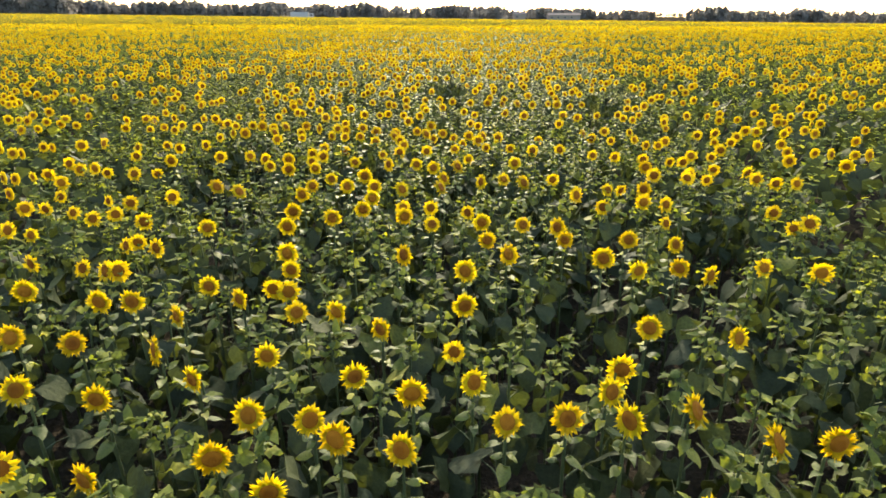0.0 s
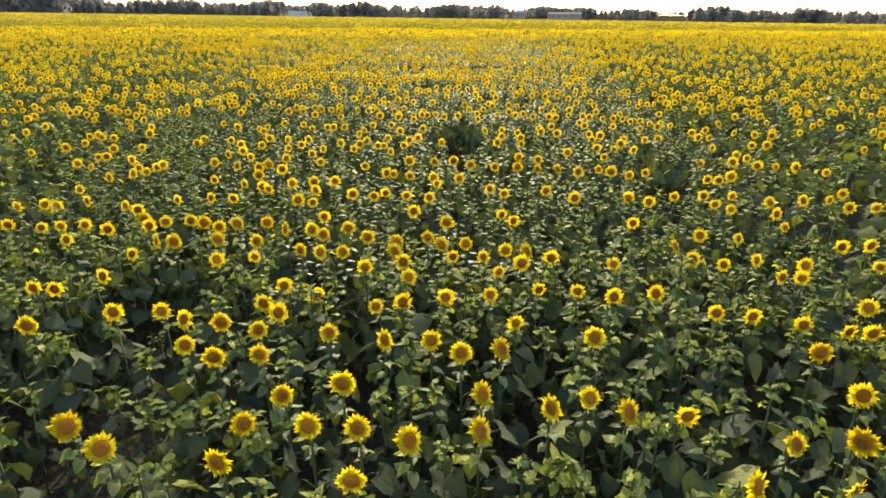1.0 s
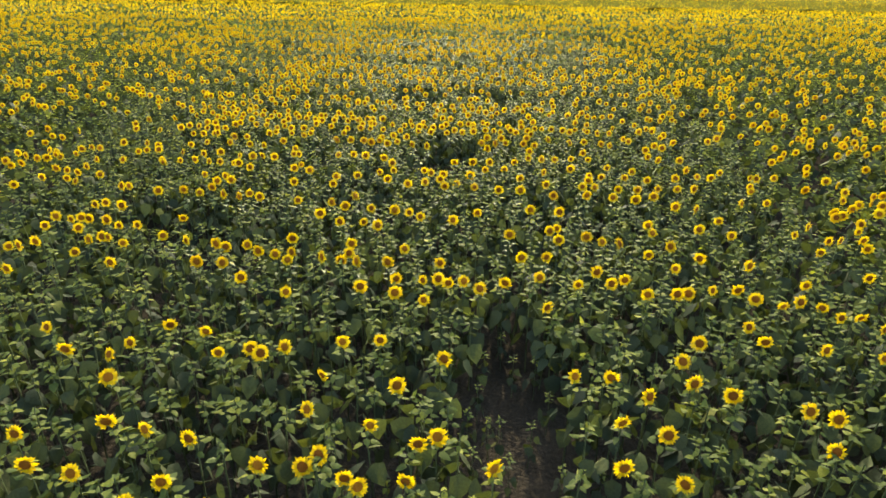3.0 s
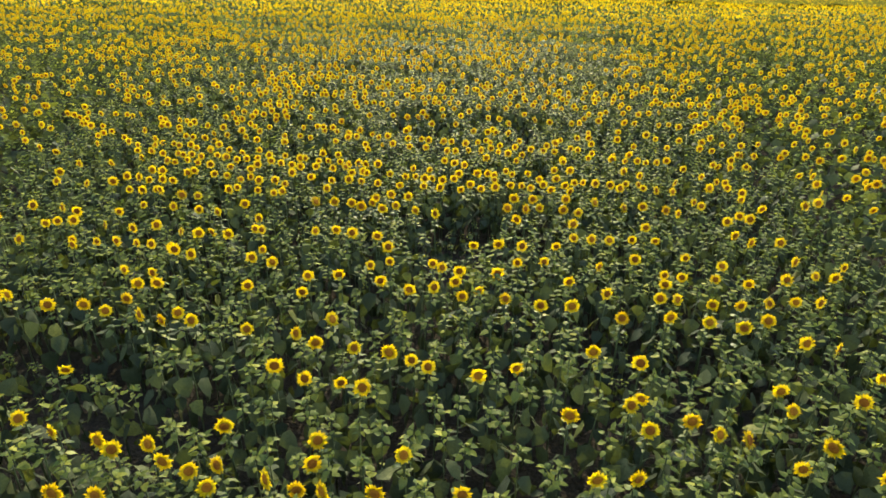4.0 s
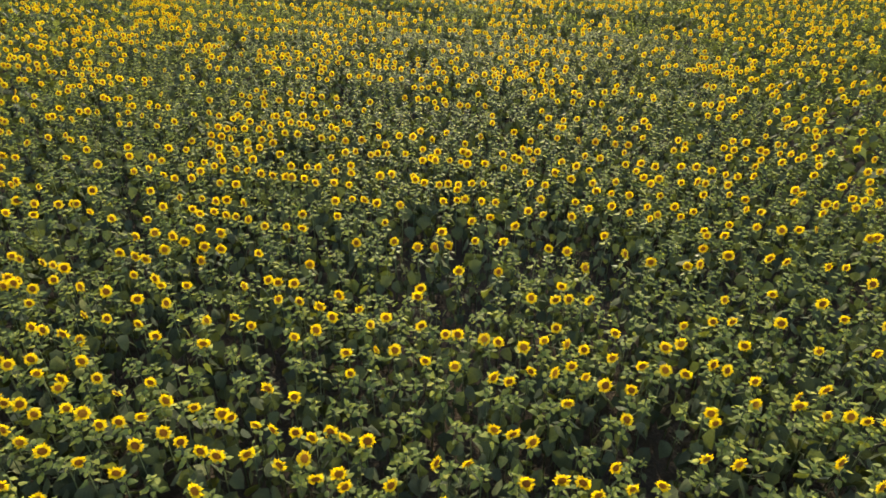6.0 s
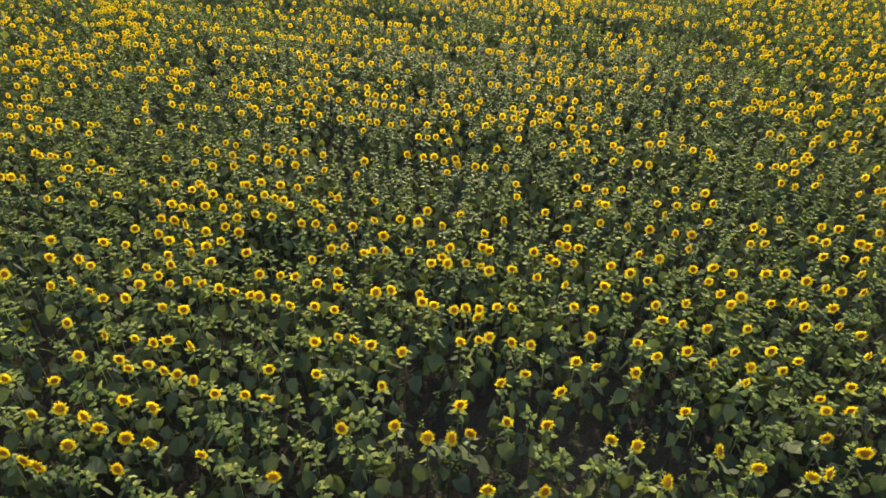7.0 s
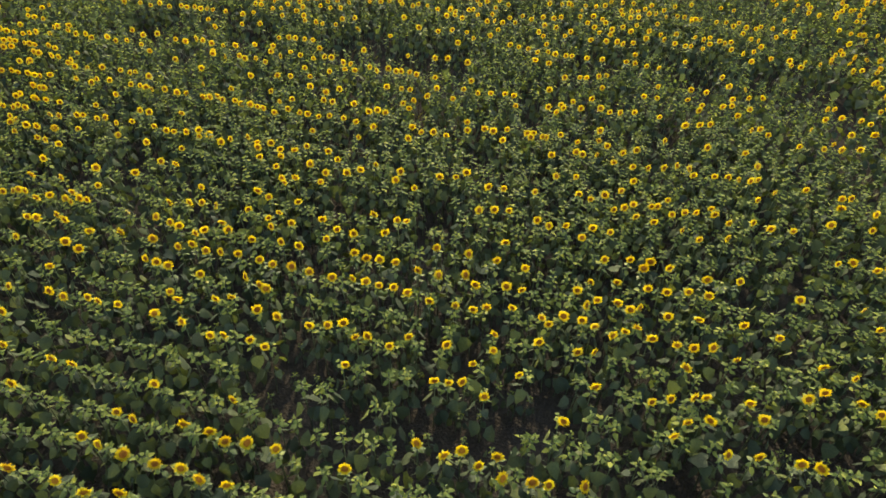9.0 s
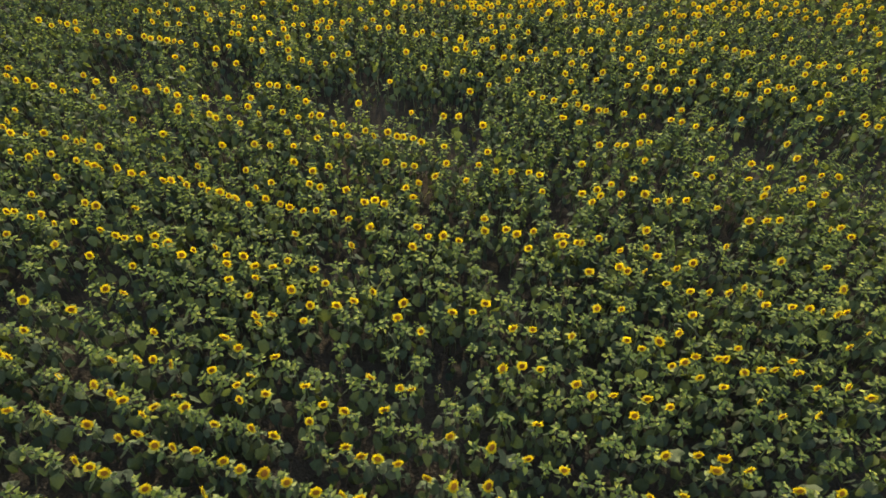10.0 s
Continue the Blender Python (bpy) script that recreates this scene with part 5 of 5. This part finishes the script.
Z = land(X, Y) + 1.52 + rng.uniform(-0.22, 0.22, X.shape)
Z[-1] = land(X[-1], Y[-1])
n = len(cu)
quads = [(r * n + c, r * n + c + 1, r * n + n + c + 1, r * n + n + c) for r in range(len(cy_) - 1) for c in range(n - 1)]
T = [t for q in quads for t in ((q[0], q[1], q[2]), (q[0], q[2], q[3]))]
tagged(new("leaf_canopy", mesh_from("leaf_canopy", np.stack([X, Y, Z], -1).reshape(-1, 3), T, [canopy_mat], smooth=False)),
       "dull green leaf canopy under far sunflower heads", "sunflowers", kind="stuff")


# ---- single sunflowers along the flight ----
def part(name, shape, mats, parent, label="", matrix=None):
    ob = new(name, shape if isinstance(shape, bpy.types.Mesh) else shape.mesh(name, mats))
    ob.parent = parent
    if matrix is not None:
        ob.matrix_local = matrix
    return tagged(ob, label)


one = [stem_mats[1], leaf_mats[1], petal_mats[1], disc_mats[1], young_mats[1]]
leaf_meshes = {top: [leaf_on_stalk(0.25, 5, 3, top).mesh("leaf", one) for _ in range(6)] for top in (True, False)}


def sunflower(label, seed):
    """A whole plant with its head 1.6 m up, facing -y."""
    rs.seed(seed)
    plant = tagged(new("sunflower"), label, "sunflower", "sunflowers in the rows")
    part("stem", tube([(0, 0.07, 0), (0.012, 0.075, 0.6), (0, 0.07, 1.1), (0, 0.075, HEAD_Z - 0.16)], [0.018, 0.016, 0.013, 0.010], 6, STEM), one, plant)
    for z, turn, length, top in leaf_places(HEAD_Z - 0.12, 12):
        part("leaf", rs.choice(leaf_meshes[top]), one, plant, "", pose(0, 0.07, z, 0, 0, turn) @ Matrix.Scale(length / 0.25, 4))
    yaw, tilt, size = rs.gauss(0, 24), rs.gauss(-9, 12), rs.uniform(0.84, 1.03)
    head = part("head", star_calyx(0.068, 12), one, plant, "green pointed calyx", pose(0, 0, HEAD_Z, tilt, 0, yaw) @ Matrix.Scale(size, 4))
    part("neck", neck(6), one, plant, "", pose(0, 0, HEAD_Z, 0, 0, yaw))
    part("seed_disc", dome(0.064, 0.016, 14, DISC, 3), one, head, "brown domed seed disc")
    ring = petals(36, 0.050, 0.129, 0.0118, 0.026, True).put(petals(28, 0.050, 0.119, 0.0135, 0.022, True), pose(0, 0.006, 0))
    part("petal_ring", ring, one, head, "golden yellow ray petals")
    return plant


LABELS = ["green sunflower in full yellow bloom rising from its row", "leafy sunflower with a brown-centred yellow head in its row",
          "sunflower with ragged yellow petals above dark green leaves", "tall sunflower turned slightly aside among its leafy neighbours"]
kinds = [sunflower(LABELS[i % 4], 100 + i) for i in range(12)]
for i, (x, y) in enumerate(SINGLE):
    size, turn = 1.0, rs.uniform(-10, 10)
    if i < len(kinds):
        kinds[i].matrix_basis = pose(x, y, 0, 0, 0, turn)
    else:
        copy_thing(kinds[rs.randrange(len(kinds))], pose(x, y, 0, 0, 0, turn))


# ---- a tuft of tall grass among the rows ----
def grass_tuft(x, y):
    s = Shape()
    for i in range(60):
        a, lean, h = rs.uniform(0, 6.28), rs.uniform(0.02, 0.3), rs.uniform(0.8, 1.75)
        bx, by = rs.gauss(0, 0.08), rs.gauss(0, 0.08)
        c, d, w = math.cos(a), math.sin(a), 0.009
        v = [(bx - d * w, by + c * w, 0), (bx + d * w, by - c * w, 0)]
        for q in (0.5, 0.85):
            r = lean * q * q
            v += [(bx + c * r - d * w * (1.1 - q), by + d * r + c * w * (1.1 - q), h * q), (bx + c * r + d * w * (1.1 - q), by + d * r - c * w * (1.1 - q), h * q)]
        v.append((bx + c * lean * 1.1, by + d * lean * 1.1, h * 0.98))
        s.add(v, [(0, 1, 3), (0, 3, 2), (2, 3, 5), (2, 5, 4), (4, 5, 6)], 0)
    ob = new("grass_tuft", s.mesh("grass_tuft", [straw_mat]))
    ob.location = (x, y, 0)
    return tagged(ob, "tall pale green wild grass standing between sunflowers", "grass")


grass_tuft(4.7, 18.7)


# ---- the distance ----
def tree_shape(height, spread):
    """A tapered trunk with limbs, and a crown of many ragged leaf clumps with gaps between."""
    s = Shape().put(tube([(0, 0, 0), (0.1, 0, height * 0.35), (0, 0.1, height * 0.8)], [0.3, 0.22, 0.06], 5, 1), Matrix())
    for i in range(4):
        a, z = rs.uniform(0, 6.28), height * rs.uniform(0.25, 0.5)
        tip = (spread * 0.7 * math.cos(a), spread * 0.7 * math.sin(a), z + height * 0.2)
        s.put(tube([(0, 0, z), tip], [0.12, 0.04], 3, 1), Matrix())
    for i in range(90):
        a, q = rs.uniform(0, 6.28), rs.uniform(0.0, 1.0)
        r = spread * (0.95 - 0.75 * q * q) * math.sqrt(rs.random())
        k = height * rs.uniform(0.05, 0.11)
        v = [(k * rs.uniform(0.6, 1.2) * math.cos(t), k * rs.uniform(0.6, 1.2) * math.sin(t), k * rs.uniform(-0.4, 0.4)) for t in (0.3, 1.9, 3.4, 5.0)]
        m = pose(r * math.cos(a), r * math.sin(a), height * (0.08 + 0.87 * q), rs.uniform(0, 360), rs.uniform(0, 360), 0)
        s.put(Shape().add(v, [(0, 1, 2), (0, 2, 3)], 0), m)
    return s


TREES = [tree_shape(1.0 * 10, 3.2) for _ in range(6)]


def woods(label, y0, depth, u0, u1, height, count, base=0.0):
    """A belt of trees at the distance y0, from the bearing u0 to u1 (x over y)."""
    u, y = rng.uniform(u0, u1, count), y0 + rng.uniform(0, depth, count)
    x = u * y0
    size = height / 10 * rng.uniform(0.78, 1.05, count) * (1 + 0.09 * np.sin(u * 90) + 0.1 * np.sin(u * 37 + y0))
    mm = poses(x, y, land(x, y) + base, rng.uniform(0, 6.28, count), np.zeros(count), size)
    me = strewn("far_woods", TREES, rng.integers(0, len(TREES), count), mm, [hazed_wood_mat, bark_mat])
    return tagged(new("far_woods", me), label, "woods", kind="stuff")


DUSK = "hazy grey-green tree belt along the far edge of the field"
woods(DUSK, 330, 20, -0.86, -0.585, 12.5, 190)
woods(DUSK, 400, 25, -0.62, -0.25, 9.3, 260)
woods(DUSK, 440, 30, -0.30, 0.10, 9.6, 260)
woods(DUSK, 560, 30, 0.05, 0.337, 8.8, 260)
woods("low hazy blue-grey woods far behind the field", 900, 40, 0.30, 0.43, 5.0, 90)
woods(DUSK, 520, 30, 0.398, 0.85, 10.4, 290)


def bush(x, y, size):
    s = Shape()
    for i in range(140):
        a, q = rs.uniform(0, 6.28), rs.random()
        r, k = size * 1.6 * math.sqrt(rs.random()) * math.sqrt(1 - 0.8 * q * q), size * rs.uniform(0.1, 0.22)
        v = [(k * rs.uniform(0.6, 1.2) * math.cos(t), k * rs.uniform(0.6, 1.2) * math.sin(t), k * rs.uniform(-0.4, 0.4)) for t in (0.3, 1.6, 2.9, 4.1, 5.3)]
        s.put(Shape().add(v, [(0, 1, 2), (0, 2, 3), (0, 3, 4)], 0), pose(r * math.cos(a), 0.5 * r * math.sin(a), q * size * 1.3, rs.uniform(0, 360), rs.uniform(0, 360), 0))
    ob = new("bush", s.mesh("bush", [leaf_mats[0], leaf_mats[0]]))
    ob.location = (x, y, float(land(x, y)))
    return tagged(ob, "dark rounded bush at the edge of the sunflower field", "bush")


bush(178, 325, 2.2)
bush(197, 327, 1.5)


def box(x0, x1, y0, y1, z0, z1, mat=0):
    v = [(x, y, z) for x in (x0, x1) for y in (y0, y1) for z in (z0, z1)]
    q = [(0, 1, 3, 2), (4, 6, 7, 5), (0, 4, 5, 1), (2, 3, 7, 6), (0, 2, 6, 4), (1, 5, 7, 3)]
    return Shape().add(v, [t for a, b, c, d in q for t in ((a, b, c), (a, c, d))], mat)


def solid(name, shape, mat, parent, label="", bevel=0.0):
    me = shape.mesh(name, [mat], smooth=False)
    if bevel:
        bm = bmesh.new()
        bm.from_mesh(me)
        bmesh.ops.bevel(bm, geom=list(bm.edges), offset=bevel, segments=2, affect="EDGES")
        bm.to_mesh(me)
        bm.free()
    ob = new(name, me)
    ob.parent = parent
    return tagged(ob, label)


def wheel_at(parent, x, y, r=0.5):
    """A wheel whose axle runs along y."""
    ring = dome(r, 0.0, 16, 0, 1)
    v = [(p[0], q, p[2]) for q in (-0.15, 0.15) for p in ring.v]
    k = len(ring.v)
    f = list(ring.f) + [(a + k, c + k, b + k) for a, b, c in ring.f]
    f += [t for i in range(16) for a, b in ((1 + i, 1 + (i + 1) % 16),) for t in ((a, a + k, b + k), (a, b + k, b))]
    w_ = solid("wheel", Shape().add(v, f, 0), rubber_mat, parent)
    w_.location = (x, y, r)
    rim = dome(r * 0.55, 0.02, 12, 0, 1)
    solid("rim", rim, van_mat, w_).location = (0, -0.16, 0)


def lorry(x, y):
    truck = tagged(new("lorry"), "pale grey box lorry on the road beyond the field", "lorry")
    truck.location = (x, y, float(land(x, y)))
    solid("cargo_box", box(-5.6, 3.0, -1.25, 1.25, 1.05, 3.9), van_mat, truck, bevel=0.06)
    solid("chassis", box(-5.4, 5.4, -0.5, 0.5, 0.6, 1.04), rubber_mat, truck)
    cab = box(3.3, 5.5, -1.2, 1.2, 0.65, 3.2)
    cab.v = [(px - (0.35 if px > 4 and pz > 2 else 0), py, pz) for px, py, pz in cab.v]
    cab_ = solid("cab", cab, van_mat, truck, bevel=0.1)
    solid("side_window", box(4.1, 4.9, -1.23, -1.21, 2.0, 2.8), glass_mat, cab_)
    solid("windscreen", box(5.28, 5.30, -1.0, 1.0, 2.0, 2.8), glass_mat, cab_)
    for px in (-4.4, -3.2, 4.3):
        for py in (-1.05, 1.05):
            wheel_at(truck, px, py)
    return truck


lorry(LORRY[0], LORRY[1])


def farm_building(x, y, length, depth, eaves, ridge, label):
    house = tagged(new("farm_building"), label, "building")
    house.location = (x, y, float(land(x, y)))
    solid("wall", box(-length / 2, length / 2, -depth / 2, depth / 2, 0, eaves), plaster_mat, house)
    a, b = length / 2 + 0.4, depth / 2 + 0.5
    v = [(-a, -b, eaves), (a, -b, eaves), (a, b, eaves), (-a, b, eaves), (-a, 0, ridge), (a, 0, ridge)]
    solid("roof", Shape().add(v, [(0, 1, 5), (0, 5, 4), (2, 3, 4), (2, 4, 5), (0, 4, 3), (1, 2, 5), (0, 3, 2), (0, 2, 1)], 0), roof_mat, house)
    for i in range(int(length // 5)):
        px = -length / 2 + 2.5 + i * 5
        w_ = solid("window", box(px - 0.7, px + 0.7, -depth / 2 - 0.05, -depth / 2 - 0.003, eaves * 0.4, eaves * 0.75), plaster_mat, house)
        solid("pane", box(px - 0.55, px + 0.55, -depth / 2 - 0.07, -depth / 2 - 0.052, eaves * 0.44, eaves * 0.71), glass_mat, w_)
    return house


farm_building(94, 500, 24, 9, 4.0, 5.4, "long pale farm building with a sheet roof among trees")
farm_building(60, 500, 9, 7, 4.0, 6.0, "small pale farm house with a pitched roof among trees")
